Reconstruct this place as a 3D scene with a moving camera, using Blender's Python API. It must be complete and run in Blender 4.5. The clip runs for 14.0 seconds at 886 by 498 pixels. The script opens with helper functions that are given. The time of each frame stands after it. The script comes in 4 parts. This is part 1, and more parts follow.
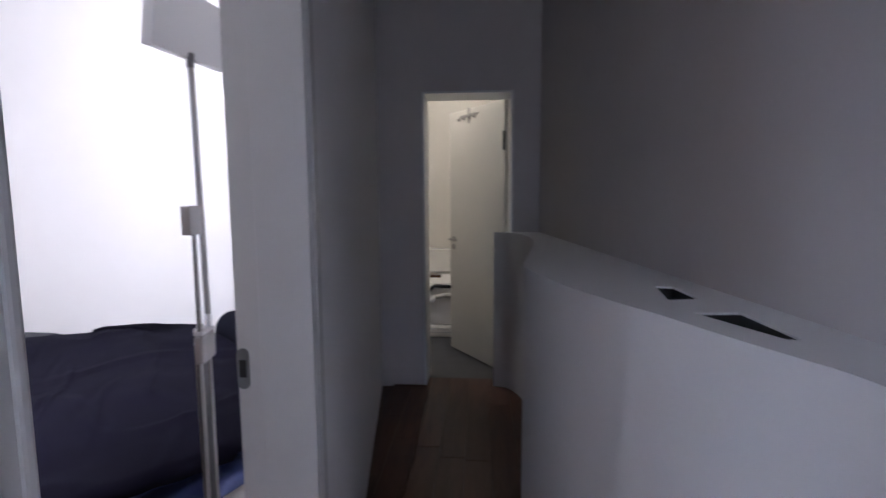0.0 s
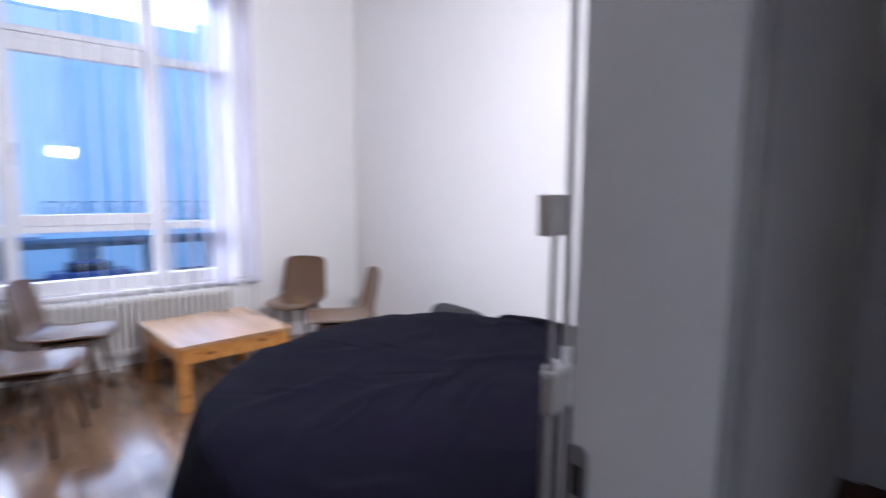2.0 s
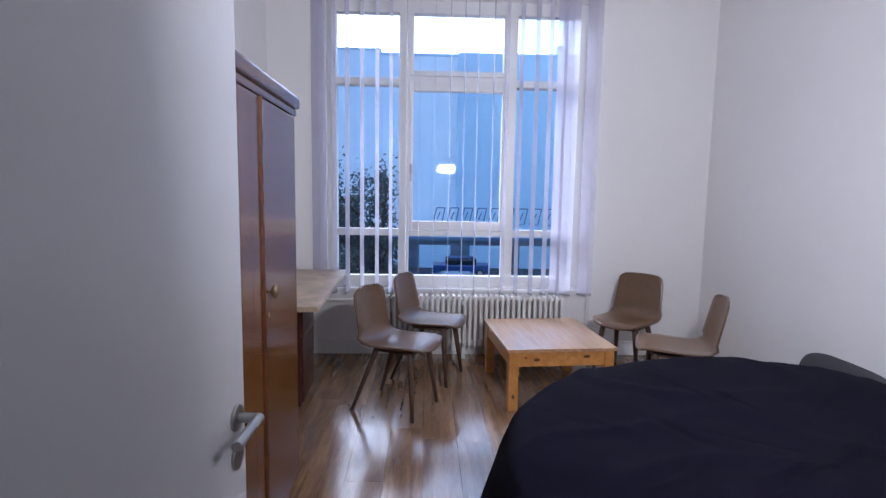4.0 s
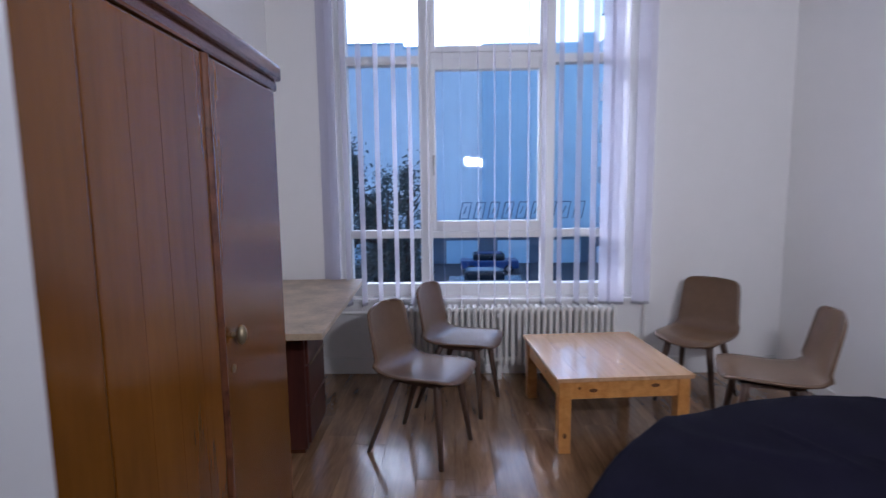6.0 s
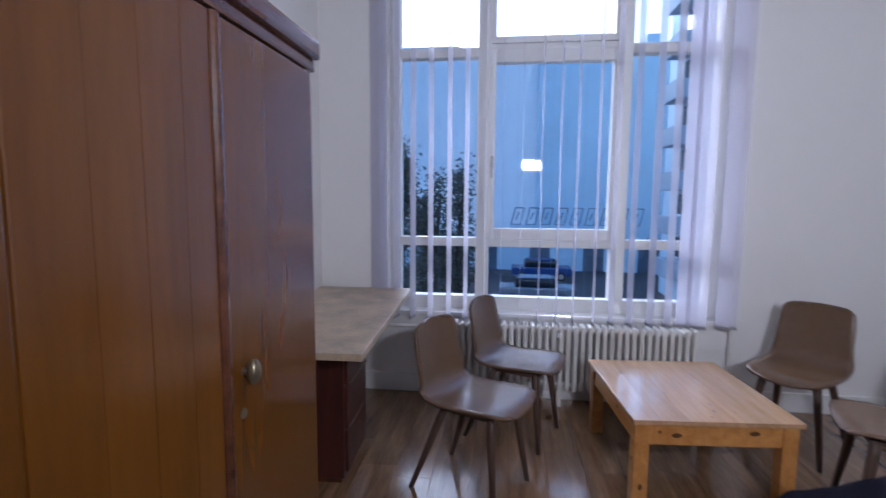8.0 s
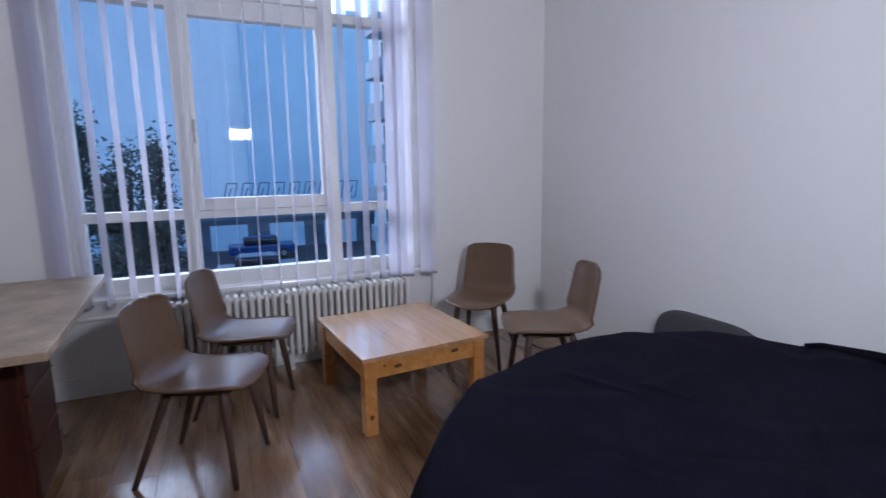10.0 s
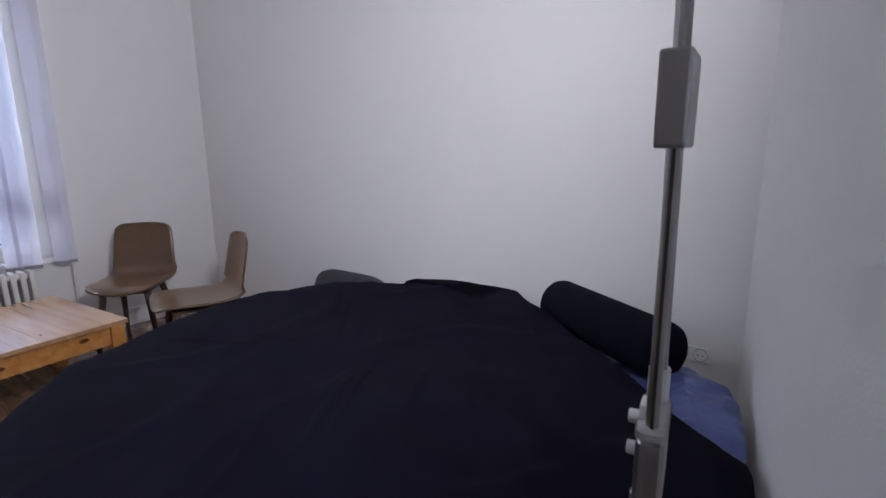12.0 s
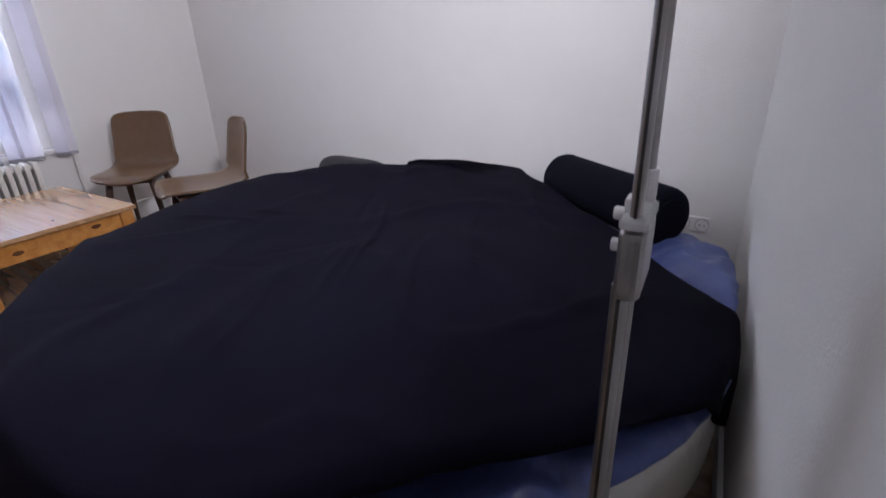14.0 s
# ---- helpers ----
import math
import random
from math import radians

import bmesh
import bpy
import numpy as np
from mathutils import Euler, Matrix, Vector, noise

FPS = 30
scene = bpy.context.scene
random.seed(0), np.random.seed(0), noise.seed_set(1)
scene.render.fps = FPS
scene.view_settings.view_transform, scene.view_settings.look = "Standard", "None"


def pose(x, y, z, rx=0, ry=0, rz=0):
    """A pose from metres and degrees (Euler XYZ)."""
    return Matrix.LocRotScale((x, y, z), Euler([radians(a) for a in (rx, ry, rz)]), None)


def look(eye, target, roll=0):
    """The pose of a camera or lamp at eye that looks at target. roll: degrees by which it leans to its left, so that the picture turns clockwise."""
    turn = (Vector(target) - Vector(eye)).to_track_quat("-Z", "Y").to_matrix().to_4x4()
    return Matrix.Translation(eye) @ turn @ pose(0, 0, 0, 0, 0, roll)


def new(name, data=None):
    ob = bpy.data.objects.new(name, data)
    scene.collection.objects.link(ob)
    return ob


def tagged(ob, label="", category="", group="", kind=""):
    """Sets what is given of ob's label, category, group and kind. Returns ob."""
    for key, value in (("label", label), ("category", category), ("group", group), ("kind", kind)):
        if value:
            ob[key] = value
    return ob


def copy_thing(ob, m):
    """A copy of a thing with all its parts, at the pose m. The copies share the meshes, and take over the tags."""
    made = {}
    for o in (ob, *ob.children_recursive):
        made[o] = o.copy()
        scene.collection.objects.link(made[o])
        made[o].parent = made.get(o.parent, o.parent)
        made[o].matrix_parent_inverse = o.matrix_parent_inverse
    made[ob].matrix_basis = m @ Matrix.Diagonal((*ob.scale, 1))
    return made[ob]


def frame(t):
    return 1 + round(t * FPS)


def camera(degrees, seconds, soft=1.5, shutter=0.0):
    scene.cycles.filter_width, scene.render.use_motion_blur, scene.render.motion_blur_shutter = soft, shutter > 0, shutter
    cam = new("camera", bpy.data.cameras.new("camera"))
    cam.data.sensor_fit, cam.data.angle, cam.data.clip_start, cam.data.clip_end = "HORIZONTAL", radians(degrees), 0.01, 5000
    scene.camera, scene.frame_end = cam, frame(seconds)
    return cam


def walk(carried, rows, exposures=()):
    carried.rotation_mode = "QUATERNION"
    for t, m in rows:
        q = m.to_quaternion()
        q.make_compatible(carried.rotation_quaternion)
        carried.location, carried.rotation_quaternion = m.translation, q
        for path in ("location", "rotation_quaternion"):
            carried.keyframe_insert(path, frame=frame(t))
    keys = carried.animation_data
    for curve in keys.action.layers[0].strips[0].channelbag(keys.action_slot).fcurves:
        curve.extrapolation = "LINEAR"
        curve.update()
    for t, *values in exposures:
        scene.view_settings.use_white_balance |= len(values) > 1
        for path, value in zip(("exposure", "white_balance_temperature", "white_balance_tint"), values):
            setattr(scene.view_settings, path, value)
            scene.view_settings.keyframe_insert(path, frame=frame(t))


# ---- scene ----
cam = camera(83.0, 14.0, soft=1.35, shutter=0.6)
PATH = [
    (0, (-0.079, 0.999, 1.392), (-0.23, 2.982, 1.177), -0.4),
    (0.5, (-0.067, 1.085, 1.391), (-0.538, 3.021, 1.21), 0.7),
    (1, (-0.032, 1.221, 1.385), (-0.85, 3.032, 1.161), 0.7),
    (1.5, (-0.125, 1.423, 1.38), (-1.15, 3.129, 1.181), 0.9),
    (2, (-0.259, 1.539, 1.37), (-1.79, 2.805, 1.144), 0.5),
    (2.5, (-0.334, 1.638, 1.393), (-2.249, 2.18, 1.197), 1.4),
    (3, (-0.361, 1.642, 1.388), (-2.34, 1.856, 1.198), 1.9),
    (3.2, (-0.368, 1.638, 1.388), (-2.352, 1.797, 1.192), 1.7),
    (5.3, (-0.614, 1.639, 1.421), (-2.604, 1.66, 1.224), 0.7),
    (5.5, (-0.717, 1.639, 1.412), (-2.709, 1.665, 1.238), 0.7),
    (6, (-0.986, 1.634, 1.405), (-2.972, 1.59, 1.178), -0.7),
    (6.5, (-1.217, 1.64, 1.398), (-3.179, 1.312, 1.193), 0.7),
    (7, (-1.331, 1.603, 1.415), (-3.281, 1.2, 1.225), 1.3),
    (7.2, (-1.336, 1.597, 1.42), (-3.278, 1.159, 1.228), 1.5),
    (9.3, (-1.238, 1.551, 1.366), (-3.153, 2.037, 1.054), -1.1),
    (9.5, (-1.235, 1.546, 1.364), (-3.118, 2.138, 1.039), -0.9),
    (10, (-1.215, 1.578, 1.347), (-3.016, 2.388, 1.031), -0.9),
    (10.5, (-1.174, 1.627, 1.322), (-2.897, 2.583, 0.976), -0.7),
    (11, (-1.001, 1.75, 1.315), (-2.467, 3.072, 0.996), -0.7),
    (11.5, (-0.834, 1.859, 1.316), (-2.091, 3.375, 0.967), -3.5),
    (12, (-0.781, 1.839, 1.291), (-1.92, 3.433, 0.887), -0.6),
    (12.5, (-0.772, 1.833, 1.265), (-1.904, 3.413, 0.792), -0.2),
    (13, (-0.761, 1.825, 1.233), (-1.908, 3.364, 0.673), -0.7),
    (13.5, (-0.761, 1.834, 1.205), (-1.9, 3.335, 0.537), -1.0),
    (14, (-0.748, 1.829, 1.188), (-1.85, 3.304, 0.407), -2.1),
]
EXPOSURES = [(0.0, 2.35, 5350, 13), (1.0, 2.3, 5300, 13), (1.5, 2.12, 5300, 13), (2.0, 2.15, 5300, 12), (2.5, 2.0, 5250, 11), (3.2, 1.8, 5200, 13), (5.5, 1.4, 5200, 13), (6.5, 1.28, 5100, 13), (9.5, 1.32, 5050, 11), (11.0, 1.2, 5150, 10), (12.5, 1.2, 5380, 11), (13.4, 1.3, 5430, 12), (14.0, 1.55, 5480, 12)]
walk(cam, [(t, look(eye, target, roll)) for t, eye, target, roll in PATH], EXPOSURES)

# ---- world and light ----
world = bpy.data.worlds.new("sky")
scene.world = world
world.use_nodes = True
wn = world.node_tree
sky = wn.nodes.new("ShaderNodeTexSky")
sky.sky_type = "NISHITA"
sky.sun_disc = False
sky.sun_elevation = radians(32)
sky.sun_rotation = radians(240)
sky.air_density, sky.dust_density, sky.ozone_density = 1.0, 4.0, 4.5
wn.links.new(sky.outputs[0], wn.nodes["Background"].inputs[0])
wn.nodes["Background"].inputs[1].default_value = 0.15
sun = new("sun", bpy.data.lights.new("sun", "SUN"))
sun.data.energy, sun.data.angle, sun.data.color = 0.1, radians(25), (1.0, 0.97, 0.94)
sun.matrix_world = look((-87, -50, 63), (0, 0, 0))
LAMP_POWER, BATH_POWER = 138.0, 15.0
hall_day = new("hall_window_light", bpy.data.lights.new("hall_window_light", "AREA"))
hall_day.data.shape, hall_day.data.size, hall_day.data.size_y = "RECTANGLE", 0.8, 1.2
hall_day.data.energy, hall_day.data.color = 8.6, (0.98, 0.88, 0.86)
hall_day.matrix_world = pose(0.45, -0.52, 1.7, 90, 0, 180)

# ---- materials ----
def material(name, colour, rough=0.6, metal=0.0, vary=0.06, scale=6.0, bump=0.0, bump_scale=80.0, stretch=(1, 1, 1), coat=0.0, spec=0.5):
    """A surface with mottling at two scales and a fine relief."""
    m = bpy.data.materials.new(name)
    m.use_nodes = True
    n, l = m.node_tree.nodes, m.node_tree.links
    b = n["Principled BSDF"]
    b.inputs["Roughness"].default_value, b.inputs["Metallic"].default_value = rough, metal
    b.inputs["Coat Weight"].default_value, b.inputs["Specular IOR Level"].default_value = coat, spec
    tc, mp = n.new("ShaderNodeTexCoord"), n.new("ShaderNodeMapping")
    mp.inputs["Scale"].default_value = stretch
    l.new(tc.outputs["Object"], mp.inputs["Vector"])
    big, fine = n.new("ShaderNodeTexNoise"), n.new("ShaderNodeTexNoise")
    big.inputs["Scale"].default_value, fine.inputs["Scale"].default_value = scale, scale * 9
    big.inputs["Detail"].default_value = fine.inputs["Detail"].default_value = 4
    for t in (big, fine):
        l.new(mp.outputs[0], t.inputs["Vector"])
    add = n.new("ShaderNodeMath")
    add.operation = "MULTIPLY_ADD"
    add.inputs[1].default_value = 0.4
    l.new(fine.outputs[0], add.inputs[0])
    l.new(big.outputs[0], add.inputs[2])
    ramp = n.new("ShaderNodeValToRGB")
    ramp.color_ramp.elements[0].position, ramp.color_ramp.elements[1].position = 0.45, 0.95
    lo, hi = [max(0.0, c * (1 - vary)) for c in colour], [min(1.0, c * (1 + vary)) for c in colour]
    ramp.color_ramp.elements[0].color, ramp.color_ramp.elements[1].color = (*lo, 1), (*hi, 1)
    l.new(add.outputs[0], ramp.inputs[0])
    l.new(ramp.outputs[0], b.inputs["Base Color"])
    if bump:
        t, bp = n.new("ShaderNodeTexNoise"), n.new("ShaderNodeBump")
        t.inputs["Scale"].default_value, t.inputs["Detail"].default_value = bump_scale, 3
        bp.inputs["Strength"].default_value, bp.inputs["Distance"].default_value = bump, 0.01
        l.new(mp.outputs[0], t.inputs["Vector"])
        l.new(t.outputs[0], bp.inputs["Height"])
        l.new(bp.outputs[0], b.inputs["Normal"])
    return m


def wood(name, dark, light, grain=(1, 14, 14), rough=0.35, knots=0.0, scale=2.2, spread=0.0, coat=0.0):
    """Straight-grained wood along its object's x; spread lightens or darkens whole pieces."""
    m = bpy.data.materials.new(name)
    m.use_nodes = True
    n, l = m.node_tree.nodes, m.node_tree.links
    b = n["Principled BSDF"]
    b.inputs["Roughness"].default_value, b.inputs["Coat Weight"].default_value = rough, coat
    b.inputs["Coat Roughness"].default_value = 0.12
    tc, mp, info = n.new("ShaderNodeTexCoord"), n.new("ShaderNodeMapping"), n.new("ShaderNodeObjectInfo")
    mp.inputs["Scale"].default_value = grain
    shift = n.new("ShaderNodeVectorMath")
    shift.operation = "MULTIPLY_ADD"
    shift.inputs[0].default_value = (7.3, 3.1, 5.7)
    l.new(info.outputs["Random"], shift.inputs[1])
    l.new(tc.outputs["Object"], shift.inputs[2])
    l.new(shift.outputs[0], mp.inputs["Vector"])
    a, f = n.new("ShaderNodeTexNoise"), n.new("ShaderNodeTexNoise")
    a.inputs["Scale"].default_value, a.inputs["Detail"].default_value, a.inputs["Distortion"].default_value = scale, 5, 0.6
    f.inputs["Scale"].default_value, f.inputs["Detail"].default_value = scale * 7, 3
    l.new(mp.outputs[0], a.inputs["Vector"])
    l.new(mp.outputs[0], f.inputs["Vector"])
    mix = n.new("ShaderNodeMath")
    mix.operation = "MULTIPLY_ADD"
    mix.inputs[1].default_value = 0.35
    l.new(f.outputs[0], mix.inputs[0])
    l.new(a.outputs[0], mix.inputs[2])
    ramp = n.new("ShaderNodeValToRGB")
    ramp.color_ramp.elements[0].position, ramp.color_ramp.elements[1].position = 0.42, 0.9
    ramp.color_ramp.elements[0].color, ramp.color_ramp.elements[1].color = (*dark, 1), (*light, 1)
    l.new(mix.outputs[0], ramp.inputs[0])
    out = ramp.outputs[0]
    if spread:
        hsv, rng = n.new("ShaderNodeHueSaturation"), n.new("ShaderNodeMapRange")
        rng.inputs["To Min"].default_value, rng.inputs["To Max"].default_value = 1 - spread, 1 + spread
        l.new(info.outputs["Random"], rng.inputs["Value"])
        l.new(rng.outputs[0], hsv.inputs["Value"])
        l.new(out, hsv.inputs["Color"])
        out = hsv.outputs[0]
    if knots:
        v, kr, km, vm = n.new("ShaderNodeTexVoronoi"), n.new("ShaderNodeValToRGB"), n.new("ShaderNodeMix"), n.new("ShaderNodeMapping")
        vm.inputs["Scale"].default_value = (3.2, 7.5, 7.5)
        l.new(shift.outputs[0], vm.inputs["Vector"])
        l.new(vm.outputs[0], v.inputs["Vector"])
        v.inputs["Scale"].default_value = 1.0
        kr.color_ramp.elements[0].position, kr.color_ramp.elements[1].position = knots * 0.55, knots
        kr.color_ramp.elements[0].color, kr.color_ramp.elements[1].color = (1, 1, 1, 1), (0, 0, 0, 1)
        l.new(v.outputs["Distance"], kr.inputs[0])
        km.data_type = "RGBA"
        km.inputs["B"].default_value = (dark[0] * 0.28, dark[1] * 0.2, dark[2] * 0.18, 1)
        l.new(kr.outputs[0], km.inputs["Factor"])
        l.new(out, km.inputs["A"])
        out = km.outputs["Result"]
    l.new(out, b.inputs["Base Color"])
    bp = n.new("ShaderNodeBump")
    bp.inputs["Strength"].default_value, bp.inputs["Distance"].default_value = 0.05, 0.003
    l.new(mix.outputs[0], bp.inputs["Height"])
    l.new(bp.outputs[0], b.inputs["Normal"])
    return m


def glowing(name, colour, strength):
    m = bpy.data.materials.new(name)
    m.use_nodes = True
    b = m.node_tree.nodes["Principled BSDF"]
    b.inputs["Base Color"].default_value = (*colour, 1)
    b.inputs["Emission Color"].default_value, b.inputs["Emission Strength"].default_value = (*colour, 1), strength
    return m


def clear(name, rough=0.0, tint=(1, 1, 1)):
    m = bpy.data.materials.new(name)
    m.use_nodes = True
    b = m.node_tree.nodes["Principled BSDF"]
    b.inputs["Base Color"].default_value = (*tint, 1)
    b.inputs["Transmission Weight"].default_value, b.inputs["Roughness"].default_value, b.inputs["IOR"].default_value = 1.0, rough, 1.45
    return m


def sheer(name, colour, through_part):
    """Thin cloth that lets part of the light through."""
    m = bpy.data.materials.new(name)
    m.use_nodes = True
    n, l = m.node_tree.nodes, m.node_tree.links
    b = n["Principled BSDF"]
    b.inputs["Base Color"].default_value, b.inputs["Roughness"].default_value = (*colour, 1), 0.8
    tr, add, mix, clr = n.new("ShaderNodeBsdfTranslucent"), n.new("ShaderNodeMixShader"), n.new("ShaderNodeMixShader"), n.new("ShaderNodeBsdfTransparent")
    tr.inputs[0].default_value = (*colour, 1)
    add.inputs[0].default_value = 0.55
    l.new(b.outputs[0], add.inputs[1])
    l.new(tr.outputs[0], add.inputs[2])
    w = n.new("ShaderNodeTexNoise")
    w.inputs["Scale"].default_value = 60
    rng = n.new("ShaderNodeMapRange")
    rng.inputs["To Min"].default_value, rng.inputs["To Max"].default_value = through_part - 0.05, through_part + 0.05
    l.new(w.outputs[0], rng.inputs["Value"])
    l.new(rng.outputs[0], mix.inputs[0])
    l.new(add.outputs[0], mix.inputs[1])
    l.new(clr.outputs[0], mix.inputs[2])
    l.new(mix.outputs[0], n["Material Output"].inputs[0])
    return m


WALL = material("wall_paint", (0.80, 0.79, 0.78), 0.85, vary=0.02, scale=1.2, bump=0.12, bump_scale=140)
# Wall paint made darker; the hallway's shade is put into this colour.
HALL_WALL_SHADED = material("hall_paint_shaded", (0.61, 0.575, 0.56), 0.85, vary=0.03, scale=1.2, bump=0.12, bump_scale=140)
CEILING = material("ceiling_paint", (0.82, 0.82, 0.81), 0.9, vary=0.02, scale=1.0)
GLOSS_WHITE = material("gloss_white", (0.78, 0.78, 0.77), 0.32, vary=0.02, scale=3.0, bump=0.03, bump_scale=60)
SILL = material("sill_lacquer", (0.80, 0.80, 0.80), 0.14, vary=0.02, scale=3.0, coat=0.6)
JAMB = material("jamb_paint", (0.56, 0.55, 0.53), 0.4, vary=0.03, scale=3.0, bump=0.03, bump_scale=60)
# White door paint greyed to carry the weaker light on the leaf.
LEAF_WHITE_DIM = material("leaf_white_dim", (0.52, 0.52, 0.53), 0.38, vary=0.02, scale=2.0, bump=0.03, bump_scale=60)
LEAF_CREAM = material("leaf_cream", (0.70, 0.68, 0.62), 0.3, vary=0.02, scale=2.0, bump=0.03, bump_scale=60)
PLASTIC_WHITE = material("white_plastic", (0.80, 0.80, 0.80), 0.35, vary=0.01, scale=4.0)
RING_GREY = material("grey_plastic", (0.50, 0.50, 0.50), 0.4, vary=0.02, scale=4.0)
WEIGHT = material("weight_plastic", (0.28, 0.28, 0.30), 0.4, vary=0.02, scale=4.0)
RADIATOR = material("radiator_enamel", (0.76, 0.75, 0.72), 0.35, vary=0.03, scale=9.0)
STEEL = material("brushed_steel", (0.40, 0.39, 0.375), 0.36, 1.0, 0.08, 30.0, stretch=(1, 1, 0.05))
DULL_STEEL = material("dull_steel", (0.17, 0.17, 0.17), 0.5, 0.3, 0.08, 30.0)
DARK_STEEL = material("dark_metal", (0.10, 0.10, 0.10), 0.45, 0.8, 0.1, 30.0)
BRASS = material("aged_brass", (0.26, 0.21, 0.13), 0.42, 0.8, 0.15, 20.0)
# Near-black that paints the shade of holes, slots and gaps.
SHADE_BLACK = material("shade_black", (0.012, 0.012, 0.013), 0.7, vary=0.1)
SHELL = material("brown_plastic", (0.125, 0.073, 0.040), 0.28, vary=0.10, scale=25.0, bump=0.08, bump_scale=220, coat=0.15)
LEG_BROWN = material("dark_brown_wood", (0.085, 0.050, 0.034), 0.45, vary=0.15, scale=9.0, stretch=(6, 6, 1))
NAVY = material("navy_cotton", (0.0042, 0.0036, 0.0106), 0.95, vary=0.22, scale=5.0, bump=0.25, bump_scale=380, spec=0.1)
NAVY_BOLSTER = material("navy_bolster", (0.0045, 0.0050, 0.011), 0.95, vary=0.2, scale=8.0, bump=0.25, bump_scale=420, spec=0.1)
BLUE = material("blue_sheet", (0.088, 0.112, 0.28), 0.32, vary=0.2, scale=7.0, bump=1.0, bump_scale=13)
QUILT = material("white_quilted", (0.74, 0.72, 0.66), 0.8, vary=0.05, scale=12.0, bump=0.5, bump_scale=22)
GREY_CLOTH = material("dark_grey_cloth", (0.055, 0.055, 0.062), 0.85, vary=0.12, scale=14.0, bump=0.2, bump_scale=300)
FLOOR_WOOD = wood("oak_laminate", (0.110, 0.056, 0.026), (0.32, 0.188, 0.094), (1, 9, 9), 0.24, 0.0, 2.0, 0.16, 0.6)
HALL_WOOD = wood("dark_hall_plank", (0.055, 0.021, 0.012), (0.13, 0.055, 0.034), (9, 1, 9), 0.4, 0.0, 2.0, 0.2)
PINE = wood("pine_lacquer", (0.42, 0.17, 0.035), (0.64, 0.32, 0.095), (1, 10, 10), 0.28, 0.085, 1.8, 0.06)
# Pine paled and greyed: the window's sheen is mixed into the colour.
PINE_TOP_SHEEN = wood("pine_top_sheen", (0.40, 0.225, 0.105), (0.58, 0.365, 0.20), (1, 12, 12), 0.2, 0.05, 1.8, 0.07, 0.8)
VENEER = wood("walnut_veneer", (0.100, 0.034, 0.0030), (0.140, 0.051, 0.0055), (5, 5, 0.6), 0.2, 0.0, 2.0, 0.08, 0.22)
JOINT = wood("veneer_joint", (0.085, 0.027, 0.003), (0.12, 0.040, 0.005), (5, 5, 0.6), 0.25)
VENEER_DARK = wood("dark_trim", (0.05, 0.018, 0.010), (0.12, 0.045, 0.020), (1, 8, 8), 0.22, 0.0, 2.0, 0.05, 0.4)
MAHOGANY = wood("red_brown_panel", (0.035, 0.010, 0.008), (0.085, 0.026, 0.018), (5, 5, 0.7), 0.35, 0.0, 2.0, 0.08)
DESK_TOP = material("light_desk_top", (0.46, 0.36, 0.25), 0.34, vary=0.34, scale=7.0, bump=0.04, bump_scale=40)
GLASS = clear("window_glass")
BLIND = sheer("blind_cloth", (0.70, 0.69, 0.78), 0.30)
TILE_DARK = material("bath_floor_tile", (0.07, 0.07, 0.075), 0.4, vary=0.15, scale=10.0)
BATH_WALL = material("bath_wall", (0.70, 0.67, 0.60), 0.5, vary=0.03, scale=2.0)
ENAMEL = material("bath_enamel", (0.80, 0.78, 0.74), 0.15, vary=0.01)
FACADE_LIGHT = material("facade_light", (0.90, 0.93, 0.93), 0.9, vary=0.05, scale=0.3)
FACADE_DARK = material("facade_dark", (0.55, 0.70, 0.79), 0.9, vary=0.06, scale=0.4)
BALCONY = material("balcony_grey", (0.30, 0.38, 0.46), 0.8, vary=0.1, scale=0.8)
ASPHALT = material("asphalt", (0.05, 0.05, 0.055), 0.7, vary=0.2, scale=1.0)
# Leaf green paled and blued; the outdoor haze is in the colour.
HAZY_LEAVES = material("hazy_leaves", (0.095, 0.120, 0.110), 0.6, vary=0.35, scale=2.0)
BARK = material("bark", (0.06, 0.045, 0.035), 0.9, vary=0.3, scale=10.0)
CAR_BLUE = material("car_blue", (0.012, 0.05, 0.18), 0.3, vary=0.02, coat=0.4)
CAR_GREY = material("car_grey", (0.16, 0.18, 0.20), 0.25, vary=0.02, coat=0.8)
TYRE = material("tyre", (0.02, 0.02, 0.02), 0.8, vary=0.1)
CAR_GLASS = material("car_glass", (0.015, 0.02, 0.03), 0.08, vary=0.02)
SIGN = material("sign_outline", (0.11, 0.17, 0.24), 0.6, vary=0.05)
LAMP_GLOW = glowing("lamp_panel", (1.0, 0.88, 0.80), LAMP_POWER)
BATH_GLOW = glowing("bath_lamp_glow", (1.0, 0.85, 0.67), BATH_POWER)


# ---- builders ----
def mesh_of(bm, name, mat, smooth=False):
    me = bpy.data.meshes.new(name)
    bmesh.ops.recalc_face_normals(bm, faces=bm.faces)
    if smooth:
        for f in bm.faces:
            f.smooth = True
    bm.to_mesh(me)
    bm.free()
    me.materials.append(mat)
    return me


def part(name, bm, mat, parent=None, label="", m=None, smooth=False):
    ob = new(name, mesh_of(bm, name, mat, smooth))
    if m is not None:
        ob.matrix_world = m
    if parent is not None:
        ob.parent = parent
        ob.matrix_parent_inverse = parent.matrix_world.inverted()
    return tagged(ob, label)


def thing(name, m, label, category, group="", kind=""):
    ob = new(name)
    ob.matrix_world = m
    return tagged(ob, label, category, group, kind)


